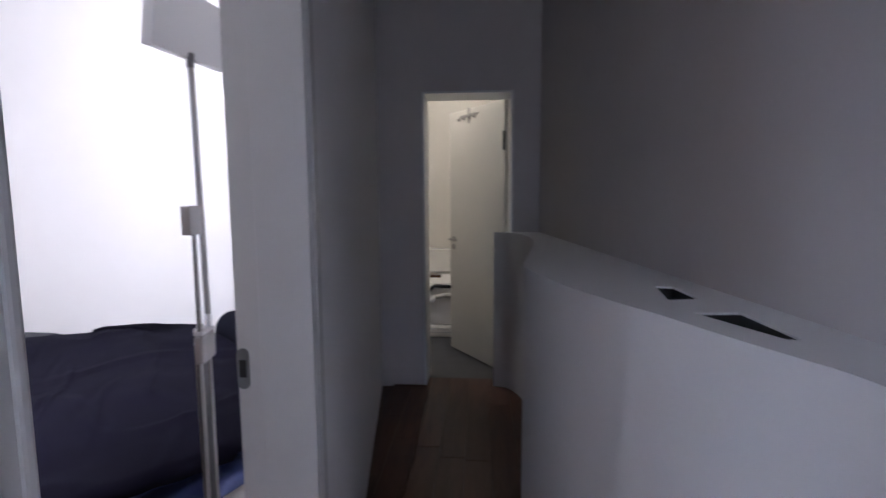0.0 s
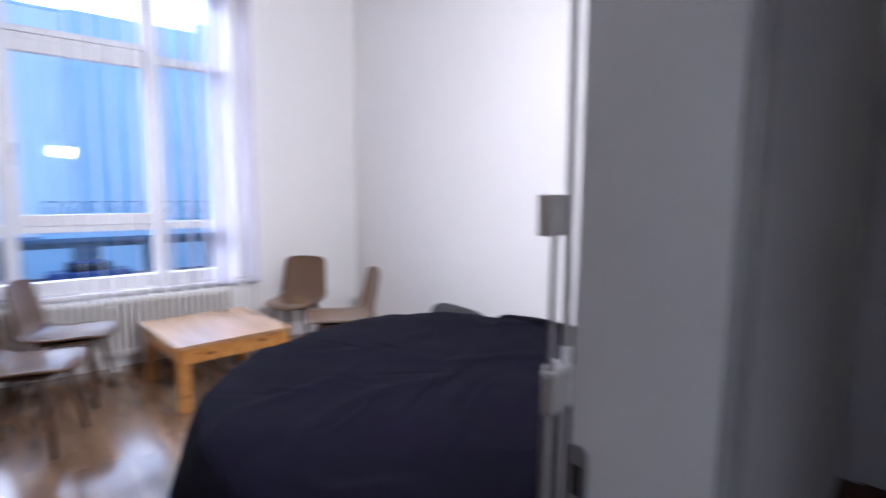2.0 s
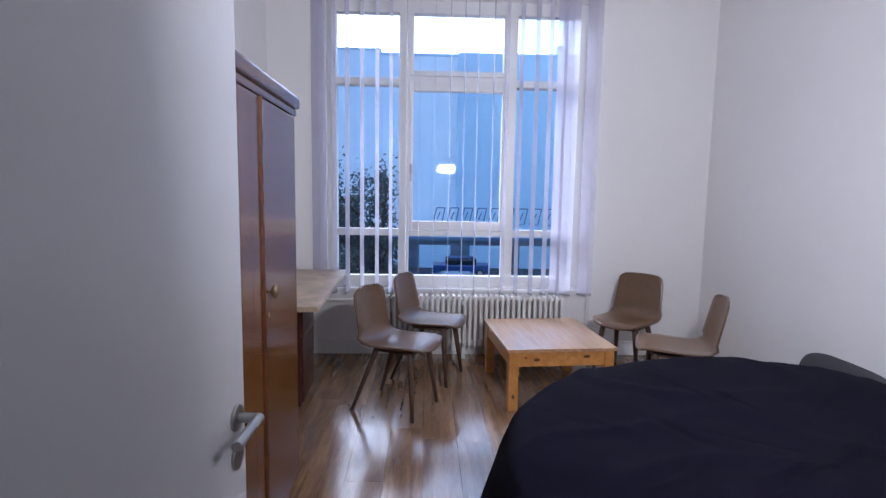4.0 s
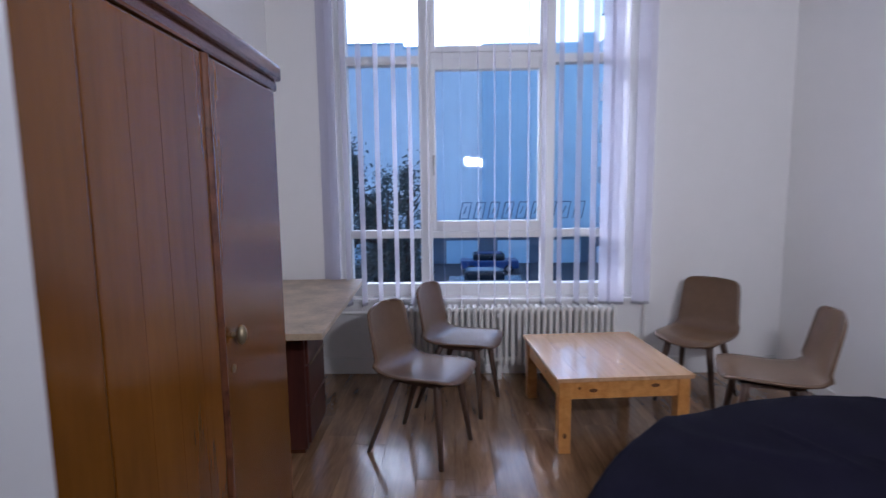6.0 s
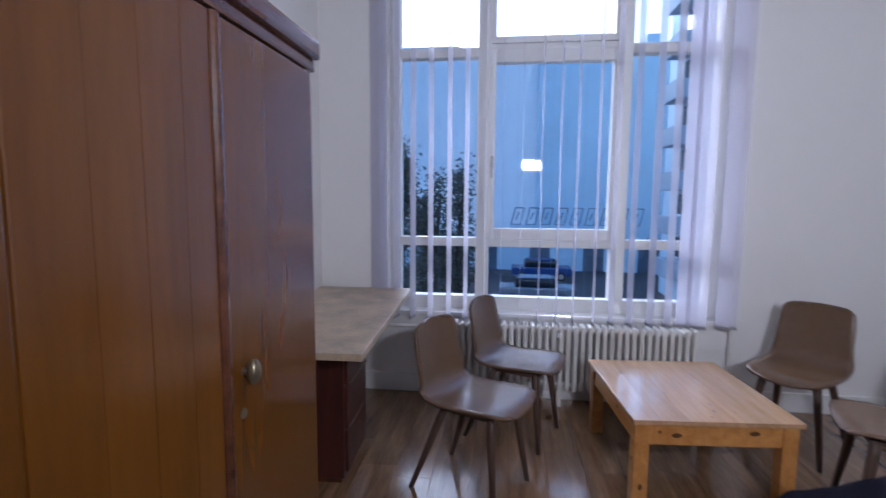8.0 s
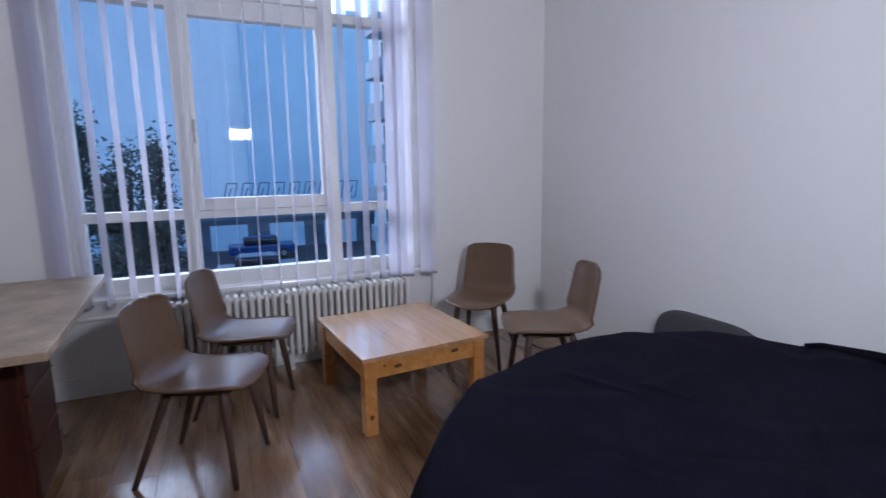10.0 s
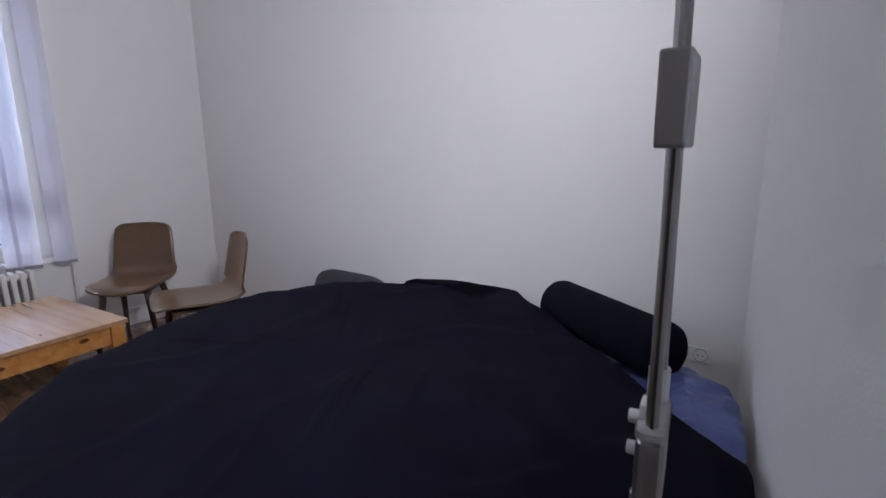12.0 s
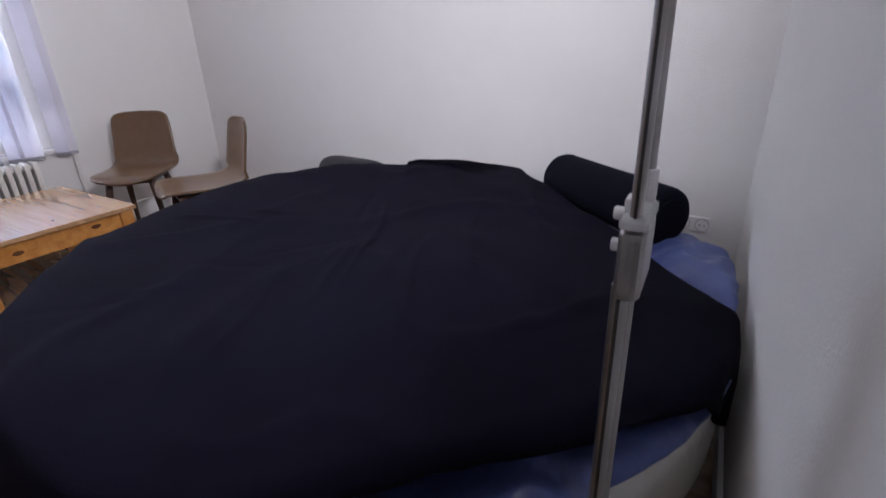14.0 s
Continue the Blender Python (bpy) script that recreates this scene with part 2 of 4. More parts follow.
def box(x0, y0, z0, x1, y1, z1, bevel=0.0, segments=2, bm=None):
    own = bmesh.new()
    bmesh.ops.create_cube(own, size=1.0)
    for v in own.verts:
        v.co = Vector(((x0 + x1) / 2 + v.co.x * (x1 - x0), (y0 + y1) / 2 + v.co.y * (y1 - y0), (z0 + z1) / 2 + v.co.z * (z1 - z0)))
    if bevel:
        bmesh.ops.bevel(own, geom=own.edges[:], offset=bevel, segments=segments, affect="EDGES", profile=0.6)
    return join(own, bm)


def join(own, bm):
    if bm is None:
        return own
    tmp = bpy.data.meshes.new("tmp")
    own.to_mesh(tmp)
    own.free()
    bm.from_mesh(tmp)
    bpy.data.meshes.remove(tmp)
    return bm


def rod(a, b, r0, r1=None, sides=14, bm=None, bevel=0.0):
    """A round bar from a to b."""
    a, b = Vector(a), Vector(b)
    own = bmesh.new()
    bmesh.ops.create_cone(own, cap_ends=True, segments=sides, radius1=r0, radius2=r0 if r1 is None else r1, depth=(b - a).length)
    if bevel:
        caps = [e for e in own.edges if abs(e.verts[0].co.z - e.verts[1].co.z) < 1e-6]
        bmesh.ops.bevel(own, geom=caps, offset=bevel, segments=3, affect="EDGES", profile=0.5)
    turn = (b - a).to_track_quat("Z", "Y").to_matrix().to_4x4()
    bmesh.ops.transform(own, matrix=Matrix.Translation((a + b) / 2) @ turn, verts=own.verts)
    return join(own, bm)


def prism(points, z0, z1, bevel=0.0, bm=None):
    """An upright slab over a plan outline."""
    own = bmesh.new()
    low = [own.verts.new((x, y, z0)) for x, y in points]
    top = [own.verts.new((x, y, z1)) for x, y in points]
    k = len(points)
    own.faces.new(low[::-1])
    upper = own.faces.new(top)
    for i in range(k):
        own.faces.new((low[i], low[(i + 1) % k], top[(i + 1) % k], top[i]))
    if bevel:
        bmesh.ops.bevel(own, geom=list(upper.edges), offset=bevel, segments=2, affect="EDGES")
    return join(own, bm)


def tube(points, r, sides=10, bm=None):
    for a, b in zip(points[:-1], points[1:]):
        bm = rod(a, b, r, sides=sides, bm=bm)
    return bm


# ---- plan ----
XW, YN, YS, ZC = -4.76, 4.10, 0.28, 3.35
GLASS_X = -4.89


def east(y):
    """The bedroom face of the slanting wall between bedroom and hall."""
    return -0.613 - 0.143 * (y - 2.06)


def hall_west(y):
    return -0.453 - 0.1425 * (y - 2.06)


def hall_east(y):
    return 0.592 - 0.1086 * (y - 2.12)


D0, D1, DTOP = 1.214, 2.085, 2.06
HALL_END, HALL_BACK = 4.547, -0.5
WIN_Y0, WIN_Y1, WIN_Z0, WIN_Z1 = 0.76, 3.02, 0.60, 3.06


def structure(name, bm, mat, label, category):
    return tagged(part(name, bm, mat), label, category, kind="structure")


floor = structure("floor", prism([(XW - 0.3, YS - 0.3), (hall_west(YS) - 0.05, YS - 0.3), (hall_west(YN) - 0.05, YN + 0.3), (XW - 0.3, YN + 0.3)], -0.20, -0.012), FLOOR_WOOD, "brown oak laminate plank floor of the bedroom", "floor")
floor_hall = structure("floor_hall", prism([(hall_west(HALL_BACK) - 0.08, HALL_BACK), (1.4, HALL_BACK), (1.0, HALL_END + 0.15), (hall_west(HALL_END + 0.15) - 0.08, HALL_END + 0.15)], -0.20, -0.016), HALL_WOOD, "dark brown plank floor of the hallway", "floor")

bm = box(XW - 0.35, YS - 0.2, -0.2, XW, WIN_Y0, ZC)
box(XW - 0.35, WIN_Y1, -0.2, XW, YN + 0.2, ZC, bm=bm)
box(XW - 0.35, WIN_Y0, -0.2, XW, WIN_Y1, WIN_Z0 - 0.035, bm=bm)
box(XW - 0.35, WIN_Y0, WIN_Z1, XW, WIN_Y1, ZC, bm=bm)
structure("wall_west", bm, WALL, "white painted wall around the large window", "wall")
structure("wall_north", box(XW, YN, -0.2, -0.9, YN + 0.2, ZC), WALL, "plain white painted bedroom wall", "wall")
structure("wall_south", box(XW, YS - 0.2, -0.2, -0.35, YS, ZC), WALL, "plain white wall behind wardrobe and desk", "wall")
bm = prism([(east(D1), D1), (hall_west(D1), D1), (hall_west(HALL_END), HALL_END), (east(HALL_END), HALL_END)], -0.2, ZC)
prism([(east(HALL_BACK), HALL_BACK), (hall_west(HALL_BACK), HALL_BACK), (hall_west(D0), D0), (east(D0), D0)], -0.2, ZC, bm=bm)
prism([(east(D0), D0), (hall_west(D0), D0), (hall_west(D1), D1), (east(D1), D1)], DTOP, ZC, bm=bm)
structure("wall_east", bm, WALL, "white wall with a doorway between bedroom and hallway", "wall")
structure("wall_hall", prism([(hall_east(HALL_BACK), HALL_BACK), (hall_east(HALL_BACK) + 0.2, HALL_BACK), (hall_east(HALL_END) + 0.2, HALL_END), (hall_east(HALL_END), HALL_END)], -0.2, ZC), HALL_WALL_SHADED, "off-white hallway wall above the parapet, its shade painted in", "wall")
bm = box(-0.4, HALL_BACK - 0.2, -0.2, 0.0, HALL_BACK, ZC)
box(0.9, HALL_BACK - 0.2, -0.2, 1.6, HALL_BACK, ZC, bm=bm)
box(0.0, HALL_BACK - 0.2, -0.2, 0.9, HALL_BACK, 1.05, bm=bm)
box(0.0, HALL_BACK - 0.2, 2.35, 0.9, HALL_BACK, ZC, bm=bm)
structure("wall_hall_back", bm, HALL_WALL_SHADED, "off-white wall closing the hallway", "wall")
BX0, BX1, BTOP, BTH = -0.488, 0.145, 2.102, 0.26
bm = box(-1.1, HALL_END, -0.2, BX0, HALL_END + BTH, ZC)
box(BX1, HALL_END, -0.2, 1.0, HALL_END + BTH, ZC, bm=bm)
box(BX0, HALL_END, BTOP, BX1, HALL_END + BTH, ZC, bm=bm)
structure("wall_hall_end", bm, HALL_WALL_SHADED, "off-white wall at the hallway's end with the bathroom doorway", "wall")
structure("ceiling", box(XW - 0.35, YS - 0.2, ZC, -0.3, YN + 0.2, ZC + 0.15), CEILING, "plain white bedroom ceiling", "ceiling")
structure("ceiling_hall", box(-0.29, HALL_BACK - 0.2, ZC + 0.003, 1.6, HALL_END + 3.0, ZC + 0.15), CEILING, "plain white hallway ceiling", "ceiling")
structure("ceiling_hall_strip", box(-1.2, YN + 0.2, ZC, -0.29, HALL_END + 3.0, ZC + 0.15), CEILING, "plain white ceiling by the bathroom", "ceiling")

# bathroom shell
structure("bath_floor", box(-1.1, HALL_END + 0.152, -0.2, 1.0, 7.2, -0.004), TILE_DARK, "dark grey bathroom floor tiles", "floor")
bm = box(-1.1, 6.75, -0.2, 1.0, 6.9, ZC)
box(-1.25, HALL_END + BTH, -0.2, -1.1, 6.9, ZC, bm=bm)
box(0.6, HALL_END + BTH, -0.2, 0.75, 6.75, ZC, bm=bm)
structure("bath_wall", bm, BATH_WALL, "cream bathroom walls in warm light", "wall")

# baseboards
def baseboard(points, label="white painted baseboard along the wall", high=0.085):
    for (x0, y0), (x1, y1) in zip(points[:-1], points[1:]):
        d = Vector((x1 - x0, y1 - y0, 0))
        m = Matrix.Translation((x0, y0, 0)) @ Matrix.Rotation(math.atan2(d.y, d.x), 4, "Z")
        b = box(0, 0, 0.0, d.length, 0.016, high, 0.004)
        tagged(part("baseboard", b, GLOSS_WHITE, m=m), label, "baseboard", kind="structure")


baseboard([(-0.93, YN), (XW + 0.02, YN)])
baseboard([(XW, YN - 0.02), (XW, YS)], "tall white painted baseboard under the window", 0.13)
baseboard([(XW + 0.02, YS), (-0.36, YS)])
baseboard([(east(D1 + 0.09), D1 + 0.09), (east(YN - 0.03), YN - 0.03)])

# ---- window ----
win = thing("window_1", pose(0, 0, 0), "large white three-part window with transoms and a fogged view", "window", kind="structure")
BAYS = [(0.84, 1.38), (1.505, 2.28), (2.40, 2.94)]
bm = box(GLASS_X - 0.05, WIN_Y0, WIN_Z0 - 0.03, GLASS_X + 0.04, 0.84, WIN_Z1)
box(GLASS_X - 0.05, 2.94, WIN_Z0 - 0.03, GLASS_X + 0.04, WIN_Y1, WIN_Z1, bm=bm)
box(GLASS_X - 0.05, 0.84, WIN_Z0 - 0.03, GLASS_X + 0.04, 2.94, 0.69, bm=bm)
box(GLASS_X - 0.05, 0.84, 2.955, GLASS_X + 0.04, 2.94, WIN_Z1, bm=bm)
part("window_frame", bm, GLOSS_WHITE, win)
for a, b in ((1.38, 1.47), (2.305, 2.40)):
    part("mullion", box(GLASS_X - 0.05, a, 0.69, GLASS_X + 0.055, b, 2.955, 0.004), GLOSS_WHITE, win)
for k, (a, b) in enumerate(BAYS):
    lo, hi = (a, b) if k != 1 else (1.47, 2.305)
    z = [(1.05, 1.112), (2.35, 2.412)] if k != 1 else [(1.05, 1.10), (2.39, 2.43)]
    for z0, z1 in z:
        part("transom", box(GLASS_X - 0.05, lo, z0, GLASS_X + 0.05, hi, z1, 0.004), GLOSS_WHITE, win)
bm = box(GLASS_X - 0.02, 1.471, 1.102, GLASS_X + 0.062, 1.505, 2.388, 0.005)
box(GLASS_X - 0.02, 2.28, 1.102, GLASS_X + 0.062, 2.304, 2.388, 0.005, bm=bm)
box(GLASS_X - 0.02, 1.505, 1.102, GLASS_X + 0.062, 2.28, 1.182, 0.005, bm=bm)
box(GLASS_X - 0.02, 1.505, 2.306, GLASS_X + 0.062, 2.28, 2.388, 0.005, bm=bm)
part("sash", bm, GLOSS_WHITE, win)
bm = box(GLASS_X - 0.02, 1.471, 2.432, GLASS_X + 0.062, 1.505, 2.953, 0.005)
box(GLASS_X - 0.02, 2.28, 2.432, GLASS_X + 0.062, 2.304, 2.953, 0.005, bm=bm)
box(GLASS_X - 0.02, 1.505, 2.432, GLASS_X + 0.062, 2.28, 2.475, 0.005, bm=bm)
part("sash", bm, GLOSS_WHITE, win)
for k, (a, b) in enumerate(BAYS):
    rows = [(0.69, 1.05), (1.112, 2.35), (2.412, 2.955)] if k != 1 else [(0.69, 1.05), (1.182, 2.306), (2.475, 2.955)]
    for z0, z1 in rows:
        lo, hi = (a, b) if not (k == 1 and z0 < 0.8) else (1.47, 2.305)
        lean = 3.3 if k == 1 and 1 < z0 < 2 else 0.0
        w = (hi - lo) / 2 + 0.012
        pane = part("pane", box(-0.003, -w, -(z1 - z0) / 2 - 0.01, 0.003, w, (z1 - z0) / 2 + 0.01), GLASS, win, m=pose(GLASS_X, (lo + hi) / 2, (z0 + z1) / 2, 0, 0, lean))
        pane.visible_shadow = False
handle = part("handle", box(GLASS_X + 0.062, 1.478, 1.60, GLASS_X + 0.074, 1.498, 1.68, 0.003), STEEL, win, "small metal window handle")
part("lever", box(GLASS_X + 0.074, 1.482, 1.53, GLASS_X + 0.088, 1.494, 1.65, 0.004), STEEL, handle)
part("window_sill", box(GLASS_X + 0.03, WIN_Y0 + 0.005, WIN_Z0 - 0.035, -4.733, WIN_Y1 - 0.005, WIN_Z0 - 0.004, 0.006), SILL, win, "white window sill")

win_2 = thing("window_2", pose(0, 0, 0), "plain white hallway window", "window", kind="structure")
bm = box(0.0, HALL_BACK - 0.15, 1.05, 0.05, HALL_BACK - 0.09, 2.35)
box(0.85, HALL_BACK - 0.15, 1.05, 0.9, HALL_BACK - 0.09, 2.35, bm=bm)
box(0.05, HALL_BACK - 0.15, 1.05, 0.85, HALL_BACK - 0.09, 1.10, bm=bm)
box(0.05, HALL_BACK - 0.15, 2.30, 0.85, HALL_BACK - 0.09, 2.35, bm=bm)
part("window_frame", bm, GLOSS_WHITE, win_2)
pane = part("pane", box(0.045, HALL_BACK - 0.125, 1.095, 0.855, HALL_BACK - 0.12, 2.305), GLASS, win_2)
pane.visible_shadow = False

# vertical blind
blind = thing("vertical_blind", pose(0, 0, 0), "sheer white vertical blind slats turned open before the window", "blind")
part("rail", box(-4.745, 0.66, 3.075, -4.685, 3.42, 3.11, 0.004), PLASTIC_WHITE, blind, "white head rail")


def slat(y, turn, x=-4.685, width=0.089):
    b = bmesh.new()
    n = 6
    cols = []
    for i in range(n + 1):
        s = (i / n - 0.5) * width
        bow = 0.0025 * math.cos(math.pi * (i / n - 0.5))
        cols.append([b.verts.new((s, bow, z)) for z in (0.575, 1.4, 2.2, 3.075)])
    for p, q in zip(cols[:-1], cols[1:]):
        for j in range(3):
            b.faces.new((p[j], q[j], q[j + 1], p[j + 1]))
    ob = part("slat", b, BLIND, blind, m=pose(x, y, 0, 0, 0, turn), smooth=True)
    part("weight", box(-width / 2, -0.003, 0.556, width / 2, 0.004, 0.576), WEIGHT, ob, m=pose(x, y, 0, 0, 0, turn))


for i in range(17):
    y = 0.84 + i * 0.121
    lean = -15 if y < 1.42 else (12 if y > 2.2 else 0)
    slat(y + random.uniform(-0.01, 0.01), lean + random.uniform(-2, 2))
for y in (2.755, 2.80, 2.845, 2.995, 3.04):
    slat(y, 62 + random.uniform(-14, 14), -4.68 + random.uniform(-0.02, 0.02))
for i in range(3):
    slat(0.69 + i * 0.030, 60 + random.uniform(-10, 10), -4.70)

# ---- radiator ----
radiator = thing("radiator", pose(-4.645, 0, 0), "white cast column radiator under the window", "radiator")
for i in range(34):
    y = 1.255 + i * 0.0466
    b = box(-0.055, y, 0.115, 0.055, y + 0.030, 0.560, 0.012, 2)
    part("section", b, RADIATOR, radiator, m=pose(-4.645, 0, 0))
bm = rod((0, 1.25, 0.15), (0, 2.83, 0.15), 0.018)
rod((0, 1.25, 0.525), (0, 2.83, 0.525), 0.018, bm=bm)
part("header", bm, RADIATOR, radiator, m=pose(-4.645, 0, 0))
part("valve", rod((0.05, 1.955, 0.50), (0.085, 1.955, 0.50), 0.016, bevel=0.004), PLASTIC_WHITE, radiator, "small white heat meter", m=pose(-4.645, 0, 0))
part("lower_valve", rod((0.02, 1.875, 0.105), (0.075, 1.875, 0.105), 0.022, bevel=0.006), PLASTIC_WHITE, radiator, "white lower valve", m=pose(-4.645, 0, 0))
for y in (1.40, 1.95, 2.55):
    part("foot", box(-0.03, y, 0.0, 0.03, y + 0.03, 0.117, 0.004), RADIATOR, radiator, m=pose(-4.645, 0, 0))
pipe = thing("heating_pipe", pose(0, 0, 0), "white painted heating pipe at the radiator", "pipe")
part("pipe", tube([(-4.70, 0.30, 0.495), (-4.70, 1.15, 0.495), (-4.655, 1.25, 0.525)], 0.013), RADIATOR, pipe)
part("return_pipe", tube([(-4.655, 2.83, 0.15), (-4.70, 2.86, 0.15), (-4.70, 3.06, 0.15), (-4.70, 3.06, 0.555)], 0.012), RADIATOR, pipe)

# ---- bedroom door ----
door = thing("door_1", pose(-0.585, 1.255, 0), "white bedroom door standing open into the room", "door", kind="structure")
LEAF = pose(-0.585, 1.225, 0, 0, 0, 180)
part("leaf", box(0, -0.032, 0.008, 0.838, 0.008, 2.02, 0.004), LEAF_WHITE_DIM, door, m=LEAF)
handle = part("handle", rod((0.785, -0.032, 0.950), (0.785, -0.040, 0.950), 0.027, bevel=0.002, sides=24), STEEL, door, "brushed steel lever handle", m=LEAF)
bm = rod((0.785, -0.04, 0.950), (0.785, -0.082, 0.950), 0.010)
rod((0.788, -0.08, 0.950), (0.665, -0.08, 0.950), 0.0105, bm=bm, bevel=0.003)
part("lever", bm, STEEL, handle, m=LEAF)
part("key_rose", rod((0.785, -0.032, 0.870), (0.785, -0.039, 0.870), 0.027, bevel=0.002, sides=24), STEEL, door, "round steel key rose", m=LEAF)
part("hinge", rod((-0.005, 0.012, 0.25), (-0.005, 0.012, 0.35), 0.009), STEEL, door, m=LEAF)
part("hinge", rod((-0.005, 0.012, 1.75), (-0.005, 0.012, 1.85), 0.009), STEEL, door, m=LEAF)

frame_1 = thing("door_frame_1", pose(0, 0, 0), "off-white moulded door frame with a strike plate", "door frame", kind="structure")


def jamb(y0, y1, grow):
    """A lining across the wall, with a rebate and a moulded face on the hallway side."""
    a, c = min(y0, y1), max(y0, y1)
    e, h = east((y0 + y1) / 2), hall_west((y0 + y1) / 2)
    return prism([(e - 0.012, a), (h + 0.004, a), (h + 0.004, c), (e - 0.012, c)], 0.0, DTOP + grow)


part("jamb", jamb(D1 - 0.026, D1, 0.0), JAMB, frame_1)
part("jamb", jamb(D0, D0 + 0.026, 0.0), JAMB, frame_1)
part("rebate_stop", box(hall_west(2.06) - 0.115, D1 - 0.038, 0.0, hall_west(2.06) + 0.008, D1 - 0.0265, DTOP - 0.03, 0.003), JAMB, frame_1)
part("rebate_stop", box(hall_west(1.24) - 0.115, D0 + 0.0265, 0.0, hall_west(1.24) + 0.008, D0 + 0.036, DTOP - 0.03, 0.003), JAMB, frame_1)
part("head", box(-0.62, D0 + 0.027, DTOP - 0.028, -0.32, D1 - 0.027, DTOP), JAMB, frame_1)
for y0, y1 in ((D1 - 0.012, D1 + 0.075), (D0 - 0.075, D0 + 0.012)):
    h = hall_west((y0 + y1) / 2)
    m = Matrix.Translation((h, (y0 + y1) / 2, 0)) @ Matrix.Rotation(radians(8.1), 4, "Z")
    w = (y1 - y0) / 2
    b = box(0.001, -w, 0.0, 0.007, w, DTOP + 0.075, 0.002)
    box(0.007, -w + 0.014, 0.0, 0.011, -w + 0.034, DTOP + 0.055, 0.0015, bm=b)
    part("casing", b, JAMB, frame_1, m=m)
m = Matrix.Translation((hall_west(1.65), 1.65, 0)) @ Matrix.Rotation(radians(8.1), 4, "Z")
part("casing", box(0.002, -0.43, DTOP - 0.012, 0.017, 0.43, DTOP + 0.075, 0.005), JAMB, frame_1, m=m)
bm = rod((-0.614, D1 - 0.0262, 0.971), (-0.614, D1 - 0.0285, 0.971), 0.014, sides=24)
rod((-0.614, D1 - 0.0262, 1.038), (-0.614, D1 - 0.0285, 1.038), 0.014, sides=24, bm=bm)
box(-0.628, D1 - 0.0285, 0.971, -0.600, D1 - 0.0262, 1.038, bm=bm)
strike = part("strike_plate", bm, DULL_STEEL, frame_1, "dull steel strike plate with a dark latch hole")
part("latch_hole", box(-0.622, D1 - 0.030, 0.985, -0.606, D1 - 0.0283, 1.025), SHADE_BLACK, strike)

# ---- hallway parapet with curved front ----
front = [(0.013, 4.545), (0.114, 4.512), (0.197, 4.335), (0.223, 4.033), (0.204, 3.686), (0.145, 3.291), (0.088, 2.946), (0.082, 2.809), (0.108, 2.679), (0.164, 2.45), (0.216, 2.32), (0.259, 2.212), (0.299, 2.132), (0.331, 2.052), (0.381, 1.923), (0.424, 1.829), (0.47, 1.705), (0.49, 1.45), (0.51, 1.1)]


def smooth_line(points, steps=4):
    out = []
    for i in range(len(points) - 1):
        p = [Vector((*points[min(max(j, 0), len(points) - 1)], 0)) for j in (i - 1, i, i + 1, i + 2)]
        for s in range(steps):
            t = s / steps
            v = 0.5 * (2 * p[1] + (p[2] - p[0]) * t + (2 * p[0] - 5 * p[1] + 4 * p[2] - p[3]) * t * t + (3 * p[1] - p[0] - 3 * p[2] + p[3]) * t ** 3)
            out.append((v.x, v.y))
    return out + [points[-1]]


curve = smooth_line(front)
PTOP = 1.128
parapet = thing("parapet", pose(0, 0, 0), "white half-height parapet with a curved front and slotted top", "parapet", kind="structure")
b = bmesh.new()
lowv = [b.verts.new((x, y, 0)) for x, y in curve]
topv = [b.verts.new((x, y, PTOP)) for x, y in curve]
for i in range(len(curve) - 1):
    b.faces.new((lowv[i], lowv[i + 1], topv[i + 1], topv[i])).smooth = True
part("front", b, WALL, parapet)
SLOTS = [[(0.386, 2.263), (0.467, 2.28), (0.463, 2.442), (0.418, 2.45)], [(0.472, 1.924), (0.5, 1.925), (0.495, 2.135), (0.392, 2.125)]]
b = bmesh.new()
outer = [b.verts.new((x, y, PTOP)) for x, y in curve] + [b.verts.new((hall_east(y) + 0.01, y, PTOP)) for y in np.linspace(1.1, 4.545, 16)]
loops = [outer] + [[b.verts.new((x, y, PTOP)) for x, y in s] for s in SLOTS]
for lp in loops:
    for p, q in zip(lp, lp[1:] + lp[:1]):
        b.edges.new((p, q))
bmesh.ops.triangle_fill(b, use_beauty=True, use_dissolve=False, edges=b.edges[:])
for s in SLOTS:
    hi = [b.verts.new((x, y, PTOP)) for x, y in s]
    lo = [b.verts.new((x, y, PTOP - 0.005)) for x, y in s]
    for i in range(4):
        b.faces.new((hi[i], hi[(i + 1) % 4], lo[(i + 1) % 4], lo[i]))
part("top", b, WALL, parapet)
# Slot walls and bottom are black: the shade of the recess, painted.
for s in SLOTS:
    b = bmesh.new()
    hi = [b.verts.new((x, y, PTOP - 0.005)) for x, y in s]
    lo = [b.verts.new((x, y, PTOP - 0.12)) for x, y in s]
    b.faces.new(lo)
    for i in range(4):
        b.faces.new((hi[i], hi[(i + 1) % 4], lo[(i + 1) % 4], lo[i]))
    part("slot_shade", b, SHADE_BLACK, parapet, "recessed slot with its shade painted black")

# ---- bathroom ----
frame_2 = thing("door_frame_2", pose(0, 0, 0), "cream painted bathroom door frame", "door frame", kind="structure")
part("jamb", box(BX0, HALL_END - 0.012, 0, BX0 + 0.014, HALL_END + BTH + 0.01, BTOP - 0.001, 0.003), GLOSS_WHITE, frame_2)
part("jamb", box(BX1 - 0.014, HALL_END - 0.012, 0, BX1, HALL_END + BTH + 0.01, BTOP - 0.001, 0.003), GLOSS_WHITE, frame_2)
